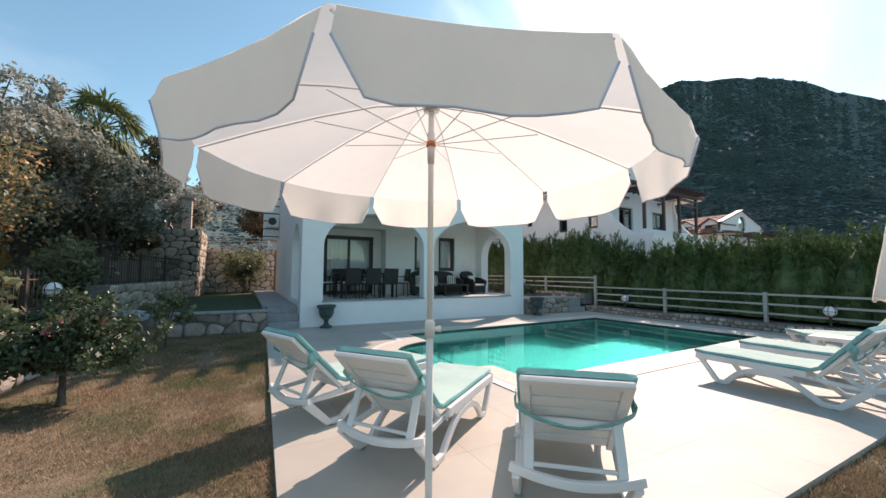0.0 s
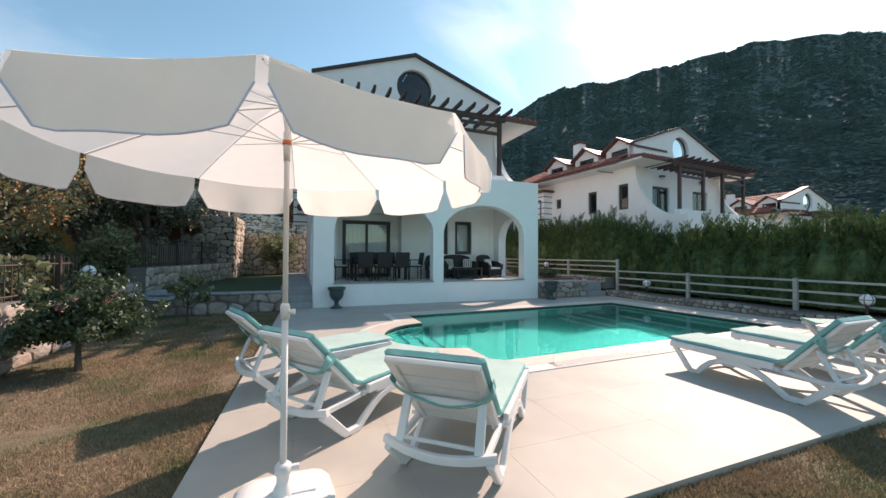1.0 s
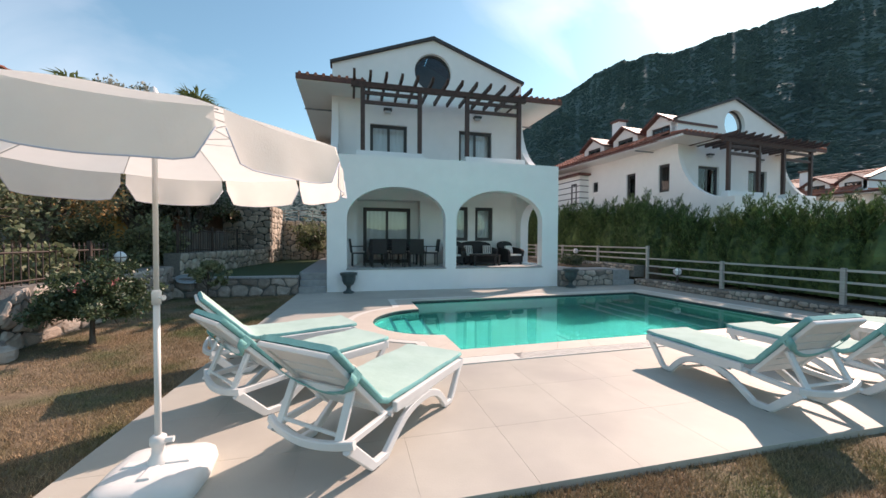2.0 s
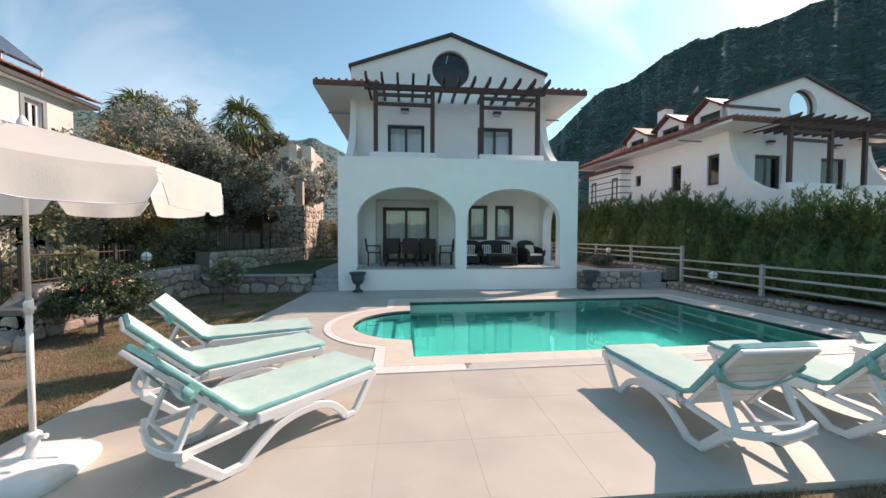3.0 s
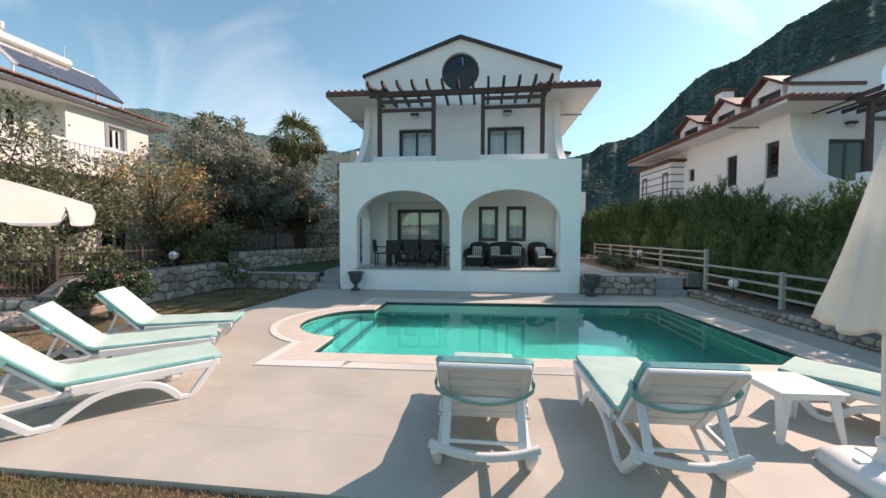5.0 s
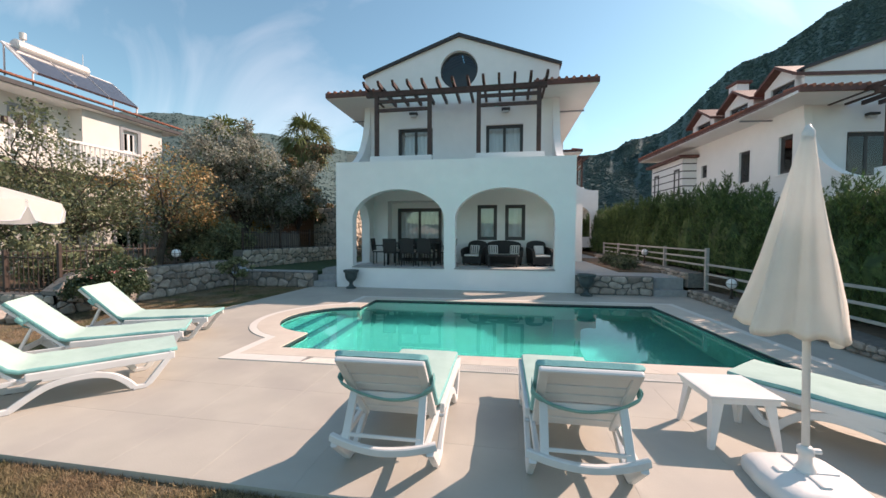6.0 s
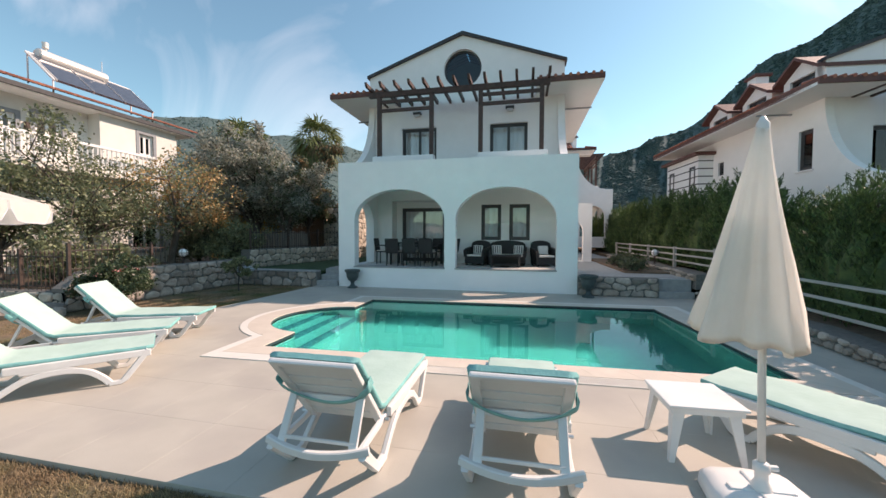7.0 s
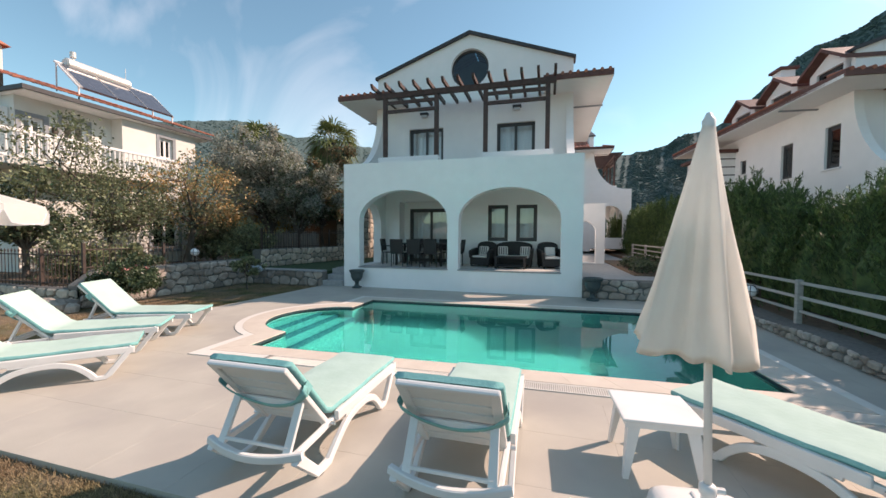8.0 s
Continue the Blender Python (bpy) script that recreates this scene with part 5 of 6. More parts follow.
def rattan_chair(m):
    c = thing("dining_chair", m, "black woven dining chair with pale seat pad", "chair", "chairs round the dining table")
    part("seat", Shape().soft((-0.22, -0.22, 0.40), (0.22, 0.22, 0.44), 0.015), RATTAN, c)
    part("seat_pad", Shape().soft((-0.20, -0.20, 0.441), (0.20, 0.20, 0.475), 0.015), SEATWHITE, c, "pale seat pad")
    part("backrest", Shape().soft((-0.22, -0.025, 0.0), (0.22, 0.025, 0.44), 0.02, pose(0, -0.22, 0.44, 8)), RATTAN, c)
    for sx in (-1, 1):
        for sy in (-1, 1):
            part("leg", Shape().tube([(sx * 0.195, sy * 0.195, 0), (sx * 0.19, sy * 0.19, 0.40)], 0.018, 6), RATTAN, c)
        part("armrest", Shape().soft((sx * 0.235 - 0.022, -0.23, 0.62), (sx * 0.235 + 0.022, 0.2, 0.645), 0.01), RATTAN, c)
        part("arm_post", Shape().tube([(sx * 0.235, 0.18, 0.42), (sx * 0.235, 0.18, 0.62)], 0.016, 6), RATTAN, c)
    return c


dt = thing("dining_table", pose(3.45, 11.25, TZ), "long black outdoor dining table", "table")
part("tabletop", Shape().soft((-0.85, -0.45, 0.70), (0.85, 0.45, 0.74), 0.012), RATTAN, dt)
for sx in (-1, 1):
    for sy in (-1, 1):
        part("leg", Shape().soft((sx * 0.78 - 0.035, sy * 0.38 - 0.035, 0), (sx * 0.78 + 0.035, sy * 0.38 + 0.035, 0.70), 0.006), RATTAN, dt)
ch = rattan_chair(pose(2.88, 10.62, TZ, 0, 0, 0))
for x, y, r in ((3.45, 10.60, 2), (4.02, 10.63, -3), (2.88, 11.90, 180), (3.45, 11.92, 178), (4.02, 11.9, 183), (2.28, 11.25, -86), (4.62, 11.22, 88)):
    copy_thing(ch, pose(x, y, TZ, 0, 0, r))
for i, x in enumerate((3.25, 3.45, 3.68)):
    ln = thing("lantern", pose(x, 11.25, TZ + 0.741), "small dark lantern on the dining table", "lantern", "lanterns on the table")
    part("body", Shape().lathe([(0, 0), (0.05, 0), (0.055, 0.03), (0.045, 0.10), (0.02, 0.13), (0, 0.135)], 12), RATTAN, ln)
    part("ring", Shape().tube([(0.02 * math.cos(a), 0, 0.145 + 0.02 * math.sin(a)) for a in np.linspace(0, 6.28, 10)], 0.004, 5), FRAMEGREY, ln)


def lounge_seat(m, w, label, category):
    c = thing("garden_sofa" if w > 1 else "garden_armchair", m, label, category)
    part("base", Shape().soft((-w / 2 + 0.02, -0.32, 0.06), (w / 2 - 0.02, 0.32, 0.30), 0.02), RATTAN, c)
    part("cushion", Shape().soft((-w / 2 + 0.105, -0.34, 0.30), (w / 2 - 0.105, 0.215, 0.36), 0.025), SEATWHITE, c, "off-white seat cushion")
    part("backrest", Shape().sheet([(-w / 2 + 0.08, 0.28), (w / 2 - 0.08, 0.28), (w / 2 - 0.02, 0.62)] + [((w / 2 - 0.02) * math.cos(t), 0.62 + 0.20 * math.sin(t) ** 0.6) for t in np.linspace(0.25, math.pi - 0.25, 9)] + [(-w / 2 + 0.02, 0.62)], [], 0.09, lambda a, b, q: (a, 0.22 + q + (b - 0.28) * 0.16, b)), RATTAN, c)
    for sx in (-1, 1):
        part("armrest", Shape().sheet([(-0.33, 0.28), (0.26, 0.28), (0.26, 0.60), (-0.12, 0.56), (-0.29, 0.52), (-0.35, 0.46)], [], 0.09, lambda a, b, q: (sx * (w / 2 - 0.09) + sx * (q + (b - 0.28) * 0.10), a, b)), RATTAN, c)
        for sy in (-1, 1):
            part("foot", Shape().soft((sx * (w / 2 - 0.07) - 0.03, sy * 0.27 - 0.03, 0), (sx * (w / 2 - 0.07) + 0.03, sy * 0.27 + 0.03, 0.052), 0.004), RATTAN, c)
    return c


SEATS = ((5.50, 11.50, -14, 0.70, "black woven armchair with off-white cushion", "armchair"), (6.47, 11.72, 0, 1.24, "black woven two-seat sofa with off-white cushion", "sofa"), (7.64, 11.55, 16, 0.70, "black woven armchair with pale scatter pillow", "armchair"))
for x, y, r, w, label, cat in SEATS:
    lounge_seat(pose(x, y, TZ, 0, 0, r), w, label, cat)
for x, y, r, z, striped in ((5.50, 11.56, -14, 0.575, True), (6.12, 11.75, 10, 0.575, True), (6.84, 11.75, -10, 0.575, True), (7.63, 11.60, 18, 0.575, False)):
    p = thing("pillow", pose(x, y, TZ + z - 0.215, -12, 0, r), "striped grey and white scatter pillow" if striped else "plain off-white scatter pillow on the armchair", "pillow", "scatter pillows")
    part("cover", Shape().soft((-0.165, -0.045, 0.0), (0.165, 0.05, 0.30), 0.04), SEATWHITE, p)
    if striped:
        for i in range(4):
            part("stripe", Shape().soft((-0.135 + i * 0.075, -0.049, 0.03), (-0.105 + i * 0.075, -0.044, 0.27), 0.002), STRIPE, p)
ct = thing("coffee_table", pose(6.45, 10.95, TZ), "low black woven coffee table", "table")
part("tabletop", Shape().soft((-0.48, -0.26, 0.33), (0.48, 0.26, 0.37), 0.012), RATTAN, ct)
part("shelf", Shape().soft((-0.42, -0.22, 0.06), (0.42, 0.22, 0.10), 0.01), RATTAN, ct)
for sx in (-1, 1):
    for sy in (-1, 1):
        part("leg", Shape().soft((sx * 0.43 - 0.03, sy * 0.21 - 0.03, 0), (sx * 0.43 + 0.03, sy * 0.21 + 0.03, 0.33), 0.005), RATTAN, ct)


# globe lamps
def globe_lamp(x, y, z, stem):
    g = thing("globe_lamp", pose(x, y, z - stem), "white globe garden lamp with dark metal bands", "lamp", "globe lamps")
    part("stem", Shape().lathe([(0, 0), (0.05, 0), (0.05, 0.02), (0.025, 0.03), (0.025, stem - 0.10), (0.06, stem - 0.09), (0.06, stem - 0.07), (0, stem - 0.07)], 12), IRON, g)
    part("globe", Shape().lathe([(0.115 * math.sin(t), stem - 0.115 * math.cos(t)) for t in np.linspace(0.3, math.pi, 14)], 18), GLOBE, g, smooth=True)
    for a in (0, 60, 120):
        m = Matrix.Rotation(math.radians(a), 3, "Z")
        part("band", Shape().tube([m @ Vector((0.121 * math.sin(t), 0, 0)) + Vector((0, 0, stem - 0.121 * math.cos(t))) for t in np.linspace(0.4, 2 * math.pi - 0.4, 22)], 0.006, 5), IRON, g)
    part("band", Shape().tube([(0.121 * math.cos(t), 0.121 * math.sin(t), stem) for t in np.linspace(0, 2 * math.pi, 24)], 0.006, 5), IRON, g)
    return g


globe_lamp(-2.45, 7.85, 1.07, 0.32)
globe_lamp(11.50, 8.13, 0.54, 0.34)
globe_lamp(11.50, 3.15, 0.56, 0.36)
globe_lamp(11.42, 13.2, 1.02, 0.38)
globe_lamp(-3.9, 12.45, 1.50, 0.35)

# ---- hedge, trees, shrubs ----
def tree(name, m, label, seed, height, trunk_r, spread, leaf_mat, leaf, count, blobs=7, start=0.35, lean=(0, 0), crown_z=0.72, extra=None, sparse=0.0, stems=1, low=0.05):
    """Tapered trunk with limbs; the crown is many small leaves gathered about the limb ends, with gaps."""
    rng = np.random.default_rng(seed)
    t = thing(name, m, label, "tree" if name.endswith("tree") else "shrub")
    wood, tips = Shape(), []
    for st in range(stems):
        off = Vector((rng.uniform(-1, 1), rng.uniform(-1, 1), 0)) * (0.12 if stems > 1 else 0)
        ttop = off * 2.5 + Vector((lean[0], lean[1], height * start))
        pts = [off, off * 1.3 + ttop * 0.35 + Vector((rng.uniform(-0.06, 0.06), rng.uniform(-0.06, 0.06), 0)) * height * 0.3, ttop]
        wood.tube(curve_pts(pts, 4), [trunk_r * (1 - 0.45 * i / 8) for i in range(9)], 8)
        for b in range(blobs):
            a = 2 * math.pi * (b + rng.uniform(-0.3, 0.3)) / blobs
            rr = spread * rng.uniform(0.35, 0.85)
            end = Vector((lean[0] + rr * math.cos(a), lean[1] + rr * math.sin(a), height * rng.uniform(crown_z - 0.22, 0.93)))
            mid = ttop.lerp(end, 0.5) + Vector((0, 0, 0.08 * height * rng.uniform(-0.5, 1)))
            line = curve_pts([ttop - Vector((0, 0, trunk_r)), mid, end], 4)
            wood.tube(line, [trunk_r * (0.5 - 0.42 * i / 8) for i in range(9)], 6)
            tips.append((end, spread * rng.uniform(0.30, 0.48)))
            for _ in range(4):
                k = line[rng.integers(3, 9)]
                e2 = k + Vector(rng.normal(size=3)) * spread * 0.30 + Vector((0, 0, 0.05 * height))
                wood.tube([k, k.lerp(e2, 0.5) + Vector((0, 0, 0.02)), e2], [trunk_r * 0.16, trunk_r * 0.11, trunk_r * 0.05], 5)
                tips.append((e2, spread * rng.uniform(0.20, 0.34)))
    part("trunk", wood, BARK, t, "grey-brown trunk with limbs", smooth=True)
    bl = [(p.x, p.y, p.z, r, r, r * 0.78) for p, r in tips]
    if sparse:
        bl = [b for b in bl if rng.random() > sparse]
    c, nrm = blob_points(rng, count, bl, 0.25)
    keep = np.array([noise.noise((x * 3.1 / spread, y * 3.1 / spread, z * 3.1 / spread)) > -0.20 for x, y, z in c]) & (c[:, 2] > low + 0.06 * rng.normal(size=len(c)) * (low > 0.1))
    part("crown", quads("crown", c[keep], nrm[keep] * 0.3, leaf, leaf_mat, rng), leaf_mat, t, "loose uneven crown of small leaves").data.name
    if extra:
        mat2, share, size2 = extra
        c2, n2 = blob_points(rng, int(count * share), bl, 0.6)
        part("tinted_leaves", quads("tinted_leaves", c2, n2, size2, mat2, rng), mat2, t)
    return t


def cypress_meshes(seed):
    """One hedge cypress: upright feathery sprays packed round a stem."""
    rng = np.random.default_rng(seed)
    sprays = 400
    lead = rng.uniform(0, 2 * np.pi, 6)
    tops = rng.uniform(0.86, 0.98, 6)
    tops[:2] = 1.12, 1.05
    off = np.where(np.arange(6) == 0, 0.03, rng.uniform(0.20, 0.50, 6))
    c, nrm = [], []
    for i in range(sprays):
        j = rng.integers(0, 6)
        z = rng.random() ** 0.8
        a = rng.uniform(0, 2 * np.pi)
        r = (0.36 * (1 - z) ** 0.85 + 0.018) * rng.uniform(0.55, 1.1)
        foot = np.array([off[j] * np.cos(lead[j]) + r * np.cos(a), off[j] * np.sin(lead[j]) + r * np.sin(a), 0.05 + z * tops[j] * 2.22])
        out = np.array([np.cos(a) * 0.45, np.sin(a) * 0.45, 1.0])
        out /= np.linalg.norm(out)
        n = 26
        f = rng.random(n)
        c.append(foot + out * rng.uniform(0.20, 0.38) * f[:, None] + rng.normal(size=(n, 3)) * (0.042 * (1.1 - f))[:, None])
        nrm.append(np.tile(out * 1.9, (n, 1)))
    return quads("crown", np.concatenate(c), np.concatenate(nrm), 0.016, LEAF_CYPRESS, rng, aspect=6.2)


crowns = [cypress_meshes(s) for s in (101, 102, 103, 104)]
stem_mesh = Shape().tube([(0, 0, -0.05), (0.02, 0.01, 1.1), (0, 0, 2.2)], [0.05, 0.035, 0.01], 7).mesh("stem", BARK)
core_mesh = Shape().lathe([(0.02, 0.05), (0.40, 0.12), (0.42, 1.1), (0.26, 1.6), (0.03, 1.95)], 9).mesh("inner_foliage", LEAF_CYPRESS)
rng_h = random.Random(77)
k = 0
y = -2.5
while y < 31:
    zb = 0.12 if y < 9.6 else 0.48
    hgt = (0.90 if y < 9 else 0.98) * rng_h.uniform(0.95, 1.07) + (0.05 if y > 16 else 0)
    for row in range(2):
        cy = thing("cypress", Matrix.Translation((12.72 + row * 0.75 + rng_h.uniform(-0.1, 0.1), y + row * 0.4 + rng_h.uniform(-0.08, 0.08), zb)), "dense green clipped hedge cypress", "hedge plant", "cypress hedge")
        sc = Matrix.Diagonal((rng_h.uniform(0.95, 1.15), rng_h.uniform(0.95, 1.15), hgt * (1.0 if row == 0 else 0.86), 1))
        rz = Matrix.Rotation(rng_h.uniform(0, 6.28), 4, "Z")
        for nm, me in (("crown", crowns[k % 4]), ("stem", stem_mesh), ("inner_foliage", core_mesh)):
            o = part(nm, me, None, cy)
            o.matrix_basis = rz @ sc
        k += 1
    y += rng_h.uniform(0.52, 0.64)

tree("rose_bush", pose(-1.5, 5.31, LAWN_Z), "round rose bush with dark leaves and pink blooms on the lawn", 11, 0.87, 0.045, 0.64, LEAF_ROSE, 0.032, 26000, 16, 0.46, crown_z=0.86, low=0.42)
rb = thing("rose_bloom", pose(-1.5, 5.31, 0.70), "pink roses on top of the bush", "flower")
rng = np.random.default_rng(9)
for _ in range(14):
    c = np.array([rng.uniform(-0.42, 0.42), rng.uniform(-0.42, 0.42), rng.uniform(0.0, 0.18)]) + rng.normal(size=(26, 3)) * 0.02
    part("bloom", quads("bloom", c, None, 0.035, PETAL, rng, 1.1), PETAL, rb)
tree("small_tree", pose(-1.05, 8.35, LAWN_Z), "young slim tree on the lawn", 23, 1.0, 0.028, 0.34, LEAF_FIG, 0.05, 1500, 6, 0.42)
tree("fruit_tree", pose(-5.2, 7.4, 0.38), "leafy fruit tree with bare upper twigs behind the fence", 31, 3.8, 0.10, 2.1, LEAF_FIG, 0.052, 7800, 15, 0.34, extra=(LEAF_DARK, 0.45, 0.052), crown_z=0.62, sparse=0.34)
tree("fruit_tree", pose(-6.0, 5.9, 0.38), "leafy green tree beside the neighbouring house", 37, 2.9, 0.10, 1.2, LEAF_DARK, 0.062, 3200, 9, 0.30, extra=(LEAF_FIG, 0.5, 0.08), crown_z=0.62)
tree("fruit_tree", pose(-5.25, 9.9, 0.42), "bent autumn tree with orange and green leaves", 41, 3.75, 0.15, 1.75, LEAF_ORANGE, 0.058, 4200, 11, 0.42, lean=(0.30, 0.1), extra=(LEAF_FIG, 0.8, 0.055), crown_z=0.74, sparse=0.2)
tree("olive_tree", pose(-5.2, 14.2, 0.45), "large silver-grey olive tree", 51, 5.7, 0.22, 2.0, LEAF_OLIVE, 0.062, 46000, 13, 0.25, extra=(LEAF_DARK, 0.08, 0.06), crown_z=0.62)
tree("olive_tree", pose(-3.4, 13.9, 0.45), "dark dense olive tree above the stone wall", 57, 4.7, 0.18, 1.5, LEAF_OLIVE, 0.062, 22000, 10, 0.25, extra=(LEAF_DARK, 0.35, 0.06), crown_z=0.58)
tree("olive_tree", pose(-8.6, 16.5, 0.45), "silver-grey olive tree further back", 53, 4.8, 0.2, 1.9, LEAF_OLIVE, 0.10, 14000, 10, 0.25, crown_z=0.62)
tree("garden_tree", pose(-3.9, 16.4, 0.42), "russet-leaved tree beside the villa", 61, 5.2, 0.12, 1.3, LEAF_RUSSET, 0.085, 8500, 9, 0.3, extra=(LEAF_DARK, 0.8, 0.09), crown_z=0.62)
tree("oleander_shrub", pose(-1.9, 19.4, 2.88), "grey-green oleander above the stone wall", 67, 1.9, 0.06, 0.85, LEAF_OLIVE, 0.08, 3500, 8, 0.2, crown_z=0.6, stems=3)
tree("garden_shrub", pose(0.15, 18.8, 0.42), "loose yellow-green shrub against the high wall", 69, 1.9, 0.05, 0.85, LEAF_FIG, 0.07, 4200, 8, 0.25, crown_z=0.62, stems=3)
for i, (x, y) in enumerate(((10.35, 11.7), (10.75, 12.6), (10.4, 13.6), (10.85, 14.7))):
    tree("garden_shrub", pose(x, y, 0.50), "low dark shrub in the planting bed beside the path", 171 + i, 0.32, 0.02, 0.36, LEAF_DARK, 0.04, 1500, 7, 0.2, crown_z=0.6, stems=3)
tree("garden_shrub", pose(-3.4, 10.9, 0.40), "bushy green shrub above the boundary wall", 71, 1.5, 0.05, 0.95, LEAF_FIG, 0.06, 6000, 8, 0.2, crown_z=0.55, stems=3)
tree("garden_shrub", pose(-5.6, 11.6, 0.40), "bushy dark shrub above the boundary wall", 73, 1.7, 0.05, 1.1, LEAF_DARK, 0.065, 6000, 8, 0.2, crown_z=0.55, stems=3)
tree("fence_shrub", pose(-4.0, 5.9, 0.38), "yellow-green shrub growing through the iron fence", 79, 1.0, 0.03, 0.8, LEAF_FIG, 0.06, 2200, 8, 0.15, crown_z=0.5, stems=4)
tree("fence_shrub", pose(-2.75, 6.2, 0.38), "thin green shrub behind the iron fence", 83, 0.9, 0.03, 0.55, LEAF_FIG, 0.07, 1800, 7, 0.15, crown_z=0.5, stems=3)
tree("garden_tree", pose(1.0, 24.0, 2.42), "russet tree on the raised ground", 87, 3.2, 0.1, 1.5, LEAF_RUSSET, 0.12, 4500, 8, 0.3)
tree("garden_tree", pose(-2.5, 23.0, 2.42), "green tree on the raised ground", 89, 3.6, 0.1, 1.6, LEAF_OLIVE, 0.12, 5000, 8, 0.3)
tree("garden_tree", pose(-9.5, 22.0, 2.42), "dark tree on the raised ground", 91, 4.2, 0.14, 2.2, LEAF_DARK, 0.14, 6500, 9, 0.3)


def palm(m, seed, height):
    rng = np.random.default_rng(seed)
    p = thing("palm_tree", m, "fan palm with a skirt of dry fronds", "tree")
    part("trunk", Shape().tube([(0, 0, -0.3), (0.1, 0, height * 0.5), (0.05, 0.05, height)], [0.24, 0.19, 0.2], 10), BARK, p, smooth=True)
    for mat, nm, n, lo, hi, ln in ((LEAF_PALM, "fronds", 58, -0.85, 1.3, 1.55), (DRYPALM, "dry_fronds", 46, -1.45, -0.6, 1.3)):
        s = Shape()
        for _ in range(n):
            a, e = rng.uniform(0, 2 * math.pi), rng.uniform(lo, hi)
            d = Vector((math.cos(a) * math.cos(e), math.sin(a) * math.cos(e), math.sin(e)))
            stem = Vector((0.05, 0.05, height)) + d * ln * 0.55
            s.tube([(0.05, 0.05, height), stem], [0.025, 0.012], 4)
            sd = d.cross(Vector((0, 0, 1))).normalized()
            up = sd.cross(d)
            for j in range(15):
                b = -1.35 + 2.7 * j / 14
                tip = stem + (d * math.cos(b) + sd * math.sin(b)) * ln * rng.uniform(0.55, 0.72) - Vector((0, 0, 0.60 * rng.uniform(0.3, 1.4)))
                w = (sd * math.cos(b) - d * math.sin(b)) * 0.042
                mid = stem.lerp(tip, 0.5) + Vector((0, 0, 0.22))
                s.add([stem, mid + w, tip, mid - w], [(0, 1, 2, 3)])
        part(nm, s, mat, p)
    return p


palm(pose(-5.3, 19.6, 2.8), 3, 4.4)
palm(pose(-9.2, 18.0, 2.7), 4, 4.2)

# grass blades near the path, thin and dry
rng = np.random.default_rng(15)
n = 120000
gx, gy = 0.62 - np.abs(rng.normal(size=n)) * 1.25, 9.6 - rng.uniform(0, 1, n) * 10.2
gx2, gy2 = rng.uniform(-3.0, 12.0, n) + rng.normal(size=n) * 0.5, 0.995 - np.abs(rng.normal(size=n)) * 0.55
ok = gx < np.array([deck_left(v) for v in gy]) - 0.01
P = np.concatenate([np.stack([gx[ok], gy[ok]], 1), np.stack([gx2, gy2], 1)])
patch = np.array([noise.noise((x * 1.7, y * 1.7, 4.0)) for x, y in P])
P = P[patch > -0.25 + rng.uniform(-0.3, 0.2, len(P))]
h = rng.uniform(0.012, 0.045, len(P))
a = rng.uniform(0, 2 * np.pi, len(P))
lean = rng.normal(size=(len(P), 2)) * 0.018
w = 0.0036
V = np.empty((len(P), 3, 3))
V[:, 0] = np.stack([P[:, 0] - w * np.cos(a), P[:, 1] - w * np.sin(a), np.full(len(P), LAWN_Z - 0.002)], 1)
V[:, 1] = np.stack([P[:, 0] + w * np.cos(a), P[:, 1] + w * np.sin(a), np.full(len(P), LAWN_Z - 0.002)], 1)
V[:, 2] = np.stack([P[:, 0] + lean[:, 0], P[:, 1] + lean[:, 1], LAWN_Z + h], 1)
me = bpy.data.meshes.new("grass")
me.from_pydata(V.reshape(-1, 3).tolist(), [], np.arange(3 * len(P)).reshape(-1, 3).tolist())
me.materials.append(BLADES)
tagged(new("grass", me), "short dry yellow-brown grass", "grass", kind="stuff")

# ---- left side: iron fence, house next door, small things ----
def iron_fence(p0, p1, z, h, label):
    p0, p1 = Vector(p0), Vector(p1)
    f = thing("iron_fence", Matrix.Translation((p0.x, p0.y, z)), label, "fence")
    ln = (p1 - p0).length
    d = (p1 - p0).normalized()
    for hh in (0.08, h - 0.12):
        q = d * ln
        part("rail", Shape().tube([(0, 0, hh), (q.x, q.y, hh)], 0.014, 5), IRON, f)
    n = int(ln / 0.125)
    bar = Shape().tube([(0, 0, 0), (0, 0, h - 0.06)], 0.0085, 5).lathe([(0.009, h - 0.07), (0.02, h - 0.045), (0.002, h + 0.02)], 5).mesh("bar", IRON)
    for i in range(n + 1):
        o = part("bar", bar, None, f)
        o.location = (d.x * ln * i / n, d.y * ln * i / n, 0)
    for i in range(int(ln / 1.8) + 1):
        q = d * min(ln, i * 1.8)
        part("post", Shape().soft((q.x - 0.03, q.y - 0.03, -0.05), (q.x + 0.03, q.y + 0.03, h + 0.04), 0.006), IRON, f)
    return f


iron_fence((-2.42, 5.1), (-2.42, 7.4), 0.755, 0.60, "rusty dark iron railing on the stone wall")
iron_fence((-7.4, 5.08), (-2.55, 5.08), 0.37, 0.85, "rusty dark iron railing beside the gate")
iron_fence((-2.52, 10.6), (-1.80, 15.6), 1.05, 0.75, "dark iron railing on the upper wall")

nb = thing("neighbour_house", pose(-7.88, 13.22, 0.4), "cream two-storey house with red tiled roof and balcony", "house")
# local frame: x towards the garden is +, y along the eave; the far corner is the origin
WIN = ((-5.42, -4.72, 3.95, 4.95, 0.0), (-6.42, -5.88, 3.37, 4.78, 0.0), (-2.64, -2.10, 4.20, 5.02, 0.55), (-3.0, -1.9, 0.6, 1.9, 0.55))
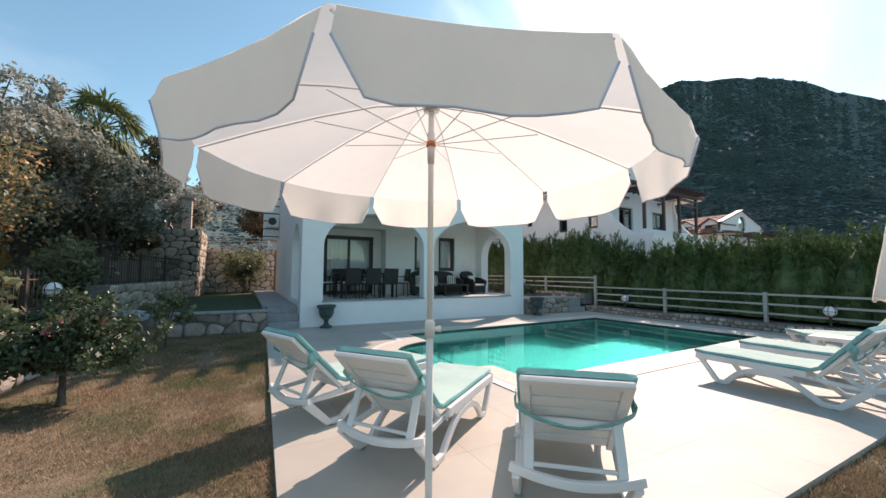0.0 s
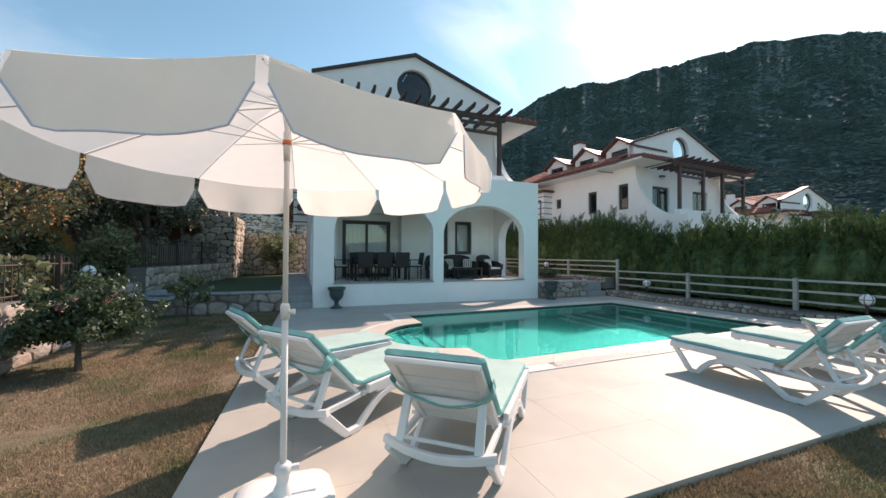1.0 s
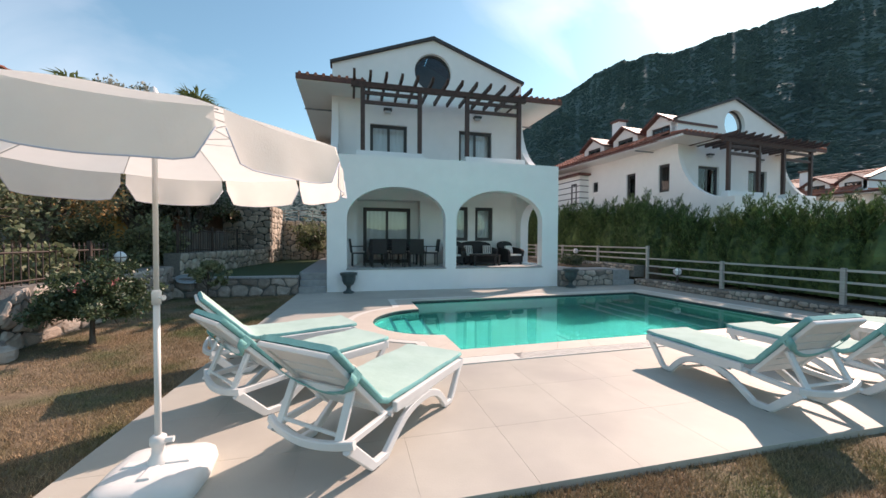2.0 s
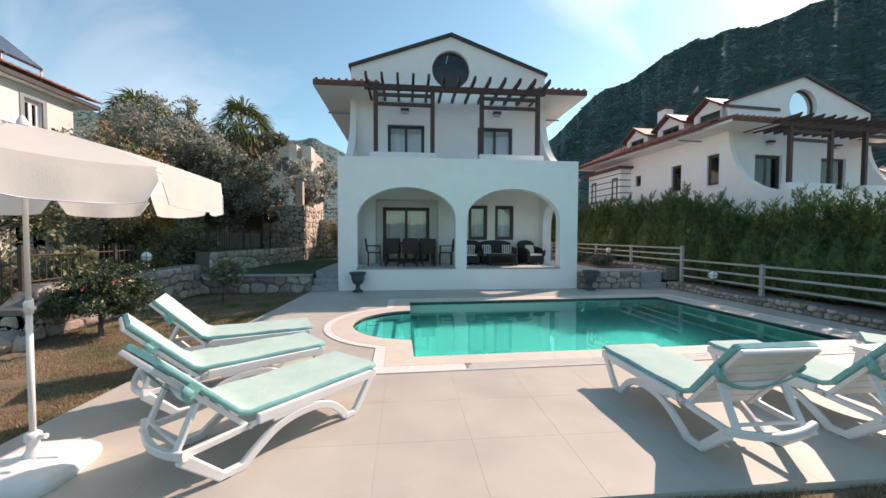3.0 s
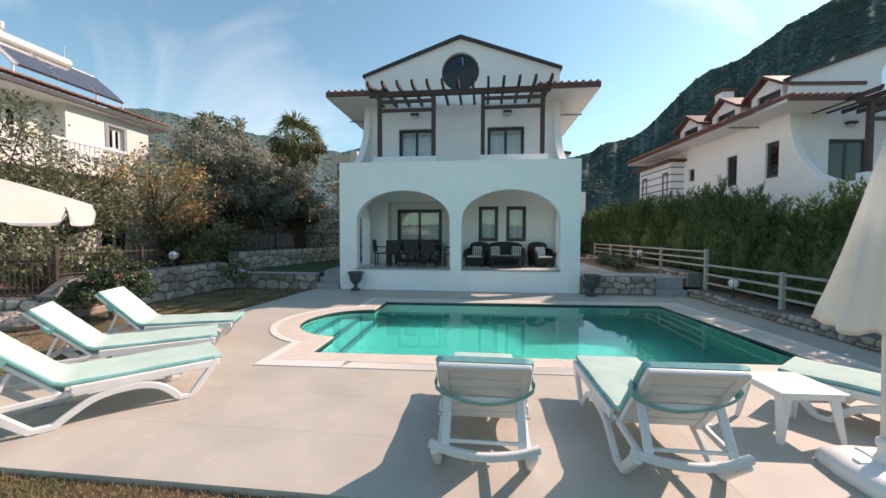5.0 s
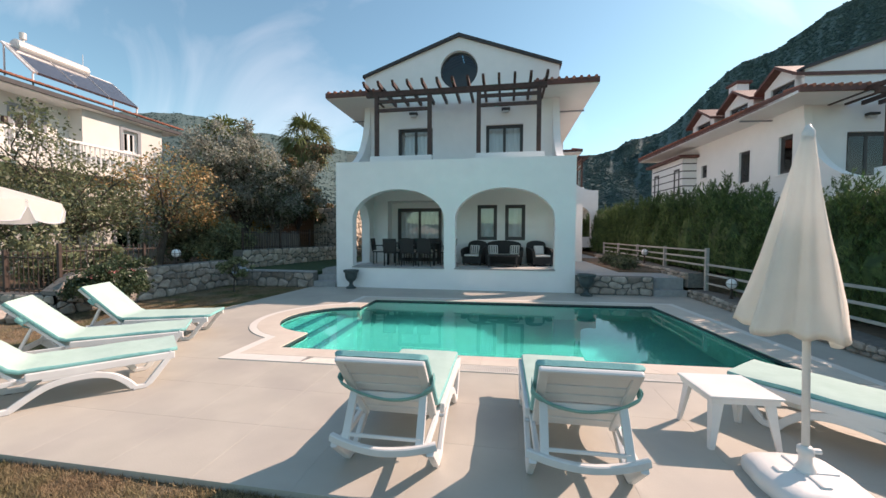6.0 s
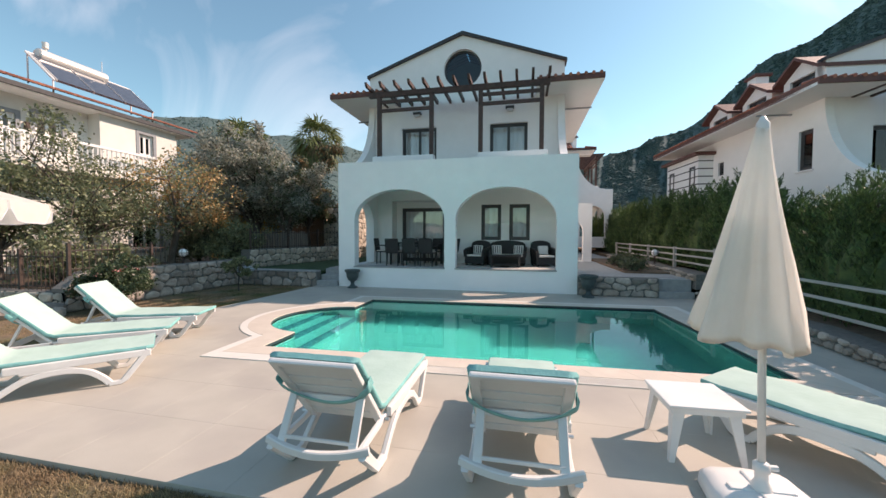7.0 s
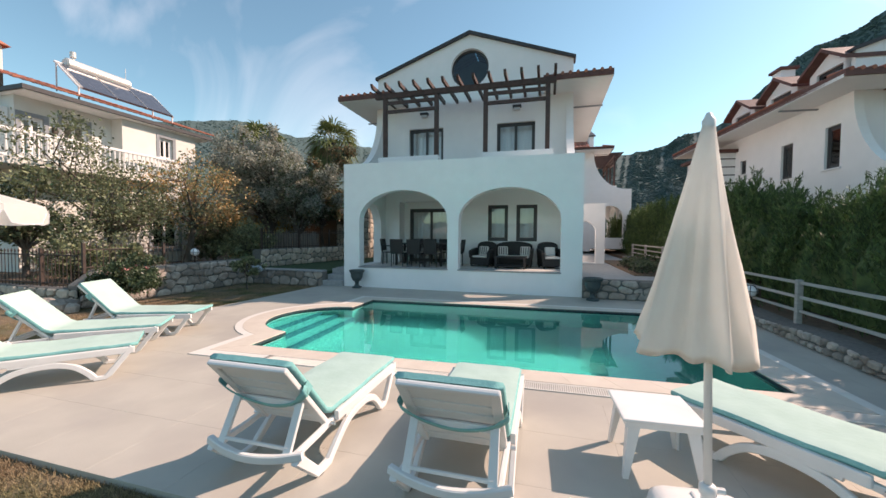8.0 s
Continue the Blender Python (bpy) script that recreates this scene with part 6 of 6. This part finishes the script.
# the balcony side lies back, the far bay stands forward
for y0, y1, x in ((-6.56, -3.98, 0.0), (-3.98, -1.08, 0.55)):
    holes = [rect(a, b, c, d) for a, b, c, d, face in WIN if face == x]
    part("wall", Shape().sheet([(y0, -0.4), (y1, -0.4), (y1, 5.35), (y0, 5.35)], holes, 0.25, lambda a, b, w: (x - w, a, b)), CREAM, nb, "cream rendered wall")
part("end_wall", Shape().box((-8, -1.33, -0.4), (0.298, -1.082, 5.35)), CREAM, nb)
part("end_wall", Shape().box((0.002, -3.978, -0.4), (0.298, -3.73, 5.35)), CREAM, nb)
part("end_wall", Shape().box((-8, -6.56, -0.4), (-0.254, -6.31, 5.35)), CREAM, nb)
for a, b, c, d, x in WIN:
    wn = window_part(nb, lambda p, q, w: (x - w, p, q), a, b, c, d, mat=WHITEFRAME, curtain=False, label="white framed window in a grey surround")
    g = Shape()
    for p, q, r, t in ((a - 0.12, a, c - 0.12, d + 0.12), (b, b + 0.12, c - 0.12, d + 0.12), (a, b, d, d + 0.12), (a, b, c - 0.12, c)):
        g.box((x - 0.02, p, r), (x + 0.025, q, t))
    part("surround", g, GREYFRAME, wn)
part("eave", Shape().box((-8.4, -6.72, 5.352), (0.80, -0.45, 5.48)), CEILING, nb, "white eave underside")
part("fascia", Shape().box((0.80, -6.78, 5.37), (0.86, -0.39, 5.50)).box((-8.4, -6.78, 5.37), (0.80, -6.72, 5.50)).box((-8.4, -0.45, 5.37), (0.80, -0.39, 5.50)), CAPDARK, nb, "dark gutter along the eaves")
tile_roof(nb, 0.90, -3.9, 5.56, 7.1, -6.76, -0.38)
part("balcony_slab", Shape().box((0.01, -7.6, 3.14), (1.0, -2.4, 3.32)).box((-6.0, -7.6, 3.14), (0.01, -6.57, 3.32)), CREAM, nb)
bl = part("balustrade", Shape().box((0.90, -7.6, 4.07), (1.0, -2.4, 4.15)).box((0.92, -7.6, 3.35), (0.98, -2.4, 3.42)).box((-6.0, -7.6, 4.07), (0.90, -7.5, 4.15)).box((-6.0, -7.58, 3.35), (0.92, -7.52, 3.42)), WHITEFRAME, nb, "white balcony railing")
bar_me = Shape().lathe([(0.02, 3.40), (0.035, 3.55), (0.018, 3.8), (0.03, 4.07)], 6).mesh("baluster", WHITEFRAME)
for i in range(34):
    part("baluster", bar_me, None, bl).location = (0.95, -7.5 + i * 0.15, 0)
for i in range(40):
    part("baluster", bar_me, None, bl).location = (0.80 - i * 0.15, -7.55, 0)
sc = part("chimney", Shape().soft((-2.65, -6.55, 5.6), (-1.95, -5.85, 7.35), 0.02), CREAM, nb)
part("chimney_cap", Shape().add([(-2.8, -6.7, 7.35), (-1.8, -6.7, 7.35), (-1.8, -5.7, 7.35), (-2.8, -5.7, 7.35), (-2.3, -6.2, 7.8)], [(0, 1, 4), (1, 2, 4), (2, 3, 4), (3, 0, 4), (3, 2, 1, 0)]), ROOFTILE, sc)
ac = part("air_conditioner", Shape().soft((-0.95, -6.88, 4.45), (-0.25, -6.57, 4.98), 0.02), WHITEFRAME, nb)
part("fan_grille", Shape().tube([(-0.62, -6.875, 4.72), (-0.62, -6.90, 4.72)], 0.19, 18), FRAMEGREY, ac)
for y in (-5.65,):
    lp = part("wall_lantern", Shape().soft((0.02, y - 0.05, 4.4), (0.14, y + 0.05, 4.6), 0.01), IRON, nb)

# solar water heater on its roof
sol = thing("solar_heater", pose(-7.8, 8.8, 6.27), "solar water heater with tank and two collector panels", "solar heater")
for y in (-0.75, 0.28, 1.31):
    pm = Matrix.Translation((0.5, y, 0.10)) @ Matrix.Rotation(math.radians(40), 4, "Y")
    pn = part("collector", Shape().soft((-1.40, 0.0, -0.03), (0.0, 0.98, 0.05), 0.01, pm), SOLAR, sol, "dark glazed collector panel")
    part("rim", Shape().box((-1.42, -0.012, -0.035), (0.02, 0.0, 0.06), pm), STEEL, pn)
    part("rim", Shape().box((-1.42, 0.98, -0.035), (0.02, 0.992, 0.06), pm), STEEL, pn)
part("tank", Shape().tube([(-0.68, -0.55, 1.14), (-0.68, -0.51, 1.14), (-0.68, 1.45, 1.14), (-0.68, 1.49, 1.14)], [0.16, 0.21, 0.21, 0.16], 20), STEELTANK, sol, "pale steel water tank", smooth=False)
part("stack", Shape().tube([(-0.68, -0.30, 1.30), (-0.68, -0.30, 1.42), (-0.68, -0.30, 1.43), (-0.68, -0.30, 1.62)], [0.04, 0.04, 0.085, 0.085], 14), STEELTANK, sol)
fr = Shape()
for y in (-0.82, 2.34):
    fr.tube([(0.5, y, 0.1), (-0.52, y, 0.98), (-0.68, y, 1.10)], 0.032, 6)
    fr.tube([(-0.60, y, 1.04), (-0.60, y, 0.1)], 0.025, 6)
    fr.tube([(0.45, y, 0.14), (0.45, y, -0.3)], 0.025, 6)
fr.tube([(-0.68, -0.82, 1.10), (-0.68, 2.34, 1.10)], 0.032, 6)
part("stand", fr, WHITEFRAME, sol, "white metal stand")
part("riser", Shape().tube([(-0.68, 1.38, 1.3), (-0.68, 1.38, 1.75)], 0.012, 6), STEEL, sol)

# ochre outbuilding and board fence behind the trees
ob = thing("garden_shed", pose(-8.0, 14.5, 0.45), "small ochre outbuilding with a dark window", "shed")
part("wall", Shape().sheet([(0, 0), (3.0, 0), (3.0, 2.1), (0, 2.1)], [rect(1.0, 1.5, 1.0, 1.7)], 0.2, lambda a, b, w: (a, w, b)).box((0, 0.2, 0), (0.2, 2.0, 2.1)).box((2.8, 0.2, 0), (3.0, 2.0, 2.1)).box((0.2, 1.8, 0), (2.8, 2.0, 2.1)), OCHRE, ob)
part("roof", Shape().soft((-0.2, -0.2, 2.1), (3.2, 2.2, 2.22), 0.02), FASCIA, ob)
bf = thing("board_fence", pose(-4.9, 13.6, 0.45), "weathered grey board fence under the olive tree", "fence")
for i in range(22):
    part("board", Shape().soft((i * 0.125, 0.01 * (i % 2), 0), (i * 0.125 + 0.11, 0.025 + 0.01 * (i % 2), 1.25 + 0.06 * math.sin(i * 1.7)), 0.004), BOARD, bf)
# chimney on the upper terrace
bq = thing("stone_chimney", pose(-1.98, 18.3, 2.88), "narrow stone chimney with a flat cap", "chimney")
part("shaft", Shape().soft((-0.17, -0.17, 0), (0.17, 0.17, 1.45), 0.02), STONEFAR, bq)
part("cap", Shape().soft((-0.26, -0.26, 1.45), (0.26, 0.26, 1.55), 0.02), STEPSTONE, bq)
# house of grey stone far behind the trees
fh = thing("stone_house", pose(-6.3, 34, 2.42), "far grey stone house with plastered corner towers", "house")
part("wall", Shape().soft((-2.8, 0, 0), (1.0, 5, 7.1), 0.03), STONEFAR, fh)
part("tower", Shape().soft((-0.8, -0.5, 0), (-0.1, 0.8, 7.3), 0.03), COPING, fh)
part("tower", Shape().soft((0.35, -0.3, 0), (1.1, 1.2, 7.2), 0.03), COPING, fh)
for x in (-2.3, -1.5):
    w = part("window", Shape().box((x, -0.03, 5.0), (x + 0.7, -0.002, 6.2)), FRAMEGREY, fh)
# coiled hose on the wall
hs = thing("garden_hose", pose(-1.85, 9.56, 0.40), "pale blue garden hose hanging in coils over the wall", "hose")
pts = []
for i in range(70):
    t = i / 69
    a = t * 5 * 2 * math.pi
    pts.append((0.30 * math.sin(a) * (1 + 0.08 * math.sin(t * 17)), -0.03 - 0.02 * math.sin(t * 9), 0.09 + 0.085 * math.cos(a) - 0.07 * t))
part("coil", Shape().tube(pts, 0.012, 6), HOSE, hs, smooth=True)
# loose rocks where the left wall ends
rng_r = random.Random(6)
for i in range(9):
    r = rng_r.uniform(0.12, 0.26)
    rk = Shape()
    for p in range(7):
        for q in range(10):
            t, f = math.pi * p / 6, 2 * math.pi * q / 10
            j = 1 + 0.28 * noise.noise((p * 0.8 + i * 7, math.cos(f) * 1.2, math.sin(f) * 1.2))
            rk.v.append((r * j * math.sin(t) * math.cos(f), r * j * math.sin(t) * math.sin(f), r * 0.75 * j * math.cos(t)))
    for p in range(6):
        for q in range(10):
            rk.f.append((p * 10 + q, p * 10 + (q + 1) % 10, (p + 1) * 10 + (q + 1) % 10, (p + 1) * 10 + q))
    o = part("rock", rk, STONE, None)
    o.location = (-2.05 - rng_r.uniform(0, 0.75), 4.75 - i * 0.03 + rng_r.uniform(-0.45, 0.1), LAWN_Z + r * 0.45)
    tagged(o, "rough grey-brown boulder at the wall end", "rock", "loose rocks")

# ---- deck tiles, laid last ----
TW, TL, JOINT = 0.70, 0.71, 0.0010
y = 1.0
while y < 9.68:
    y1 = min(y + TW, 9.688)
    x = 0.27
    while x < 11.3:
        x1 = min(x + TL, 11.34)
        xa = max(x, deck_left(y))
        xb = max(x, deck_left(y1))
        if x1 - max(xa, xb) < 0.05:
            x = x1
            continue
        corners = [(xa + JOINT / 2, y + JOINT / 2), (x1 - JOINT / 2, y + JOINT / 2), (x1 - JOINT / 2, y1 - JOINT / 2), (xb + JOINT / 2, y1 - JOINT / 2)]
        grid_in = [inside(px, py, CUT) for px in np.linspace(x, x1, 7) for py in np.linspace(y, y1, 9)]
        s = Shape()
        if not any(grid_in):
            top = [(px + (0.0006 if i in (0, 3) else -0.0006), py + (0.0006 if i < 2 else -0.0006), 0.0) for i, (px, py) in enumerate(corners)]
            s.add([(px, py, -0.05) for px, py in corners] + [(px, py, -0.0012) for px, py in corners] + top,
                  [(0, 1, 5, 4), (1, 2, 6, 5), (2, 3, 7, 6), (3, 0, 4, 7), (4, 5, 9, 8), (5, 6, 10, 9), (6, 7, 11, 10), (7, 4, 8, 11), (8, 9, 10, 11)])
        elif not all(grid_in):
            m = 15
            for i in range(m):
                for j in range(2 * m):
                    ax, bx = x + JOINT / 2 + (x1 - x - JOINT) * i / m, x + JOINT / 2 + (x1 - x - JOINT) * (i + 1) / m
                    ay, by = y + JOINT / 2 + (y1 - y - JOINT) * j / (2 * m), y + JOINT / 2 + (y1 - y - JOINT) * (j + 1) / (2 * m)
                    if not inside((ax + bx) / 2, (ay + by) / 2, CUT) and ax >= deck_left(ay):
                        s.add([(ax, ay, 0), (bx, ay, 0), (bx, by, 0), (ax, by, 0)], [(0, 1, 2, 3)])
        if s.v:
            part("tile", s, DECK, deck)
        x = x1
    y = y1
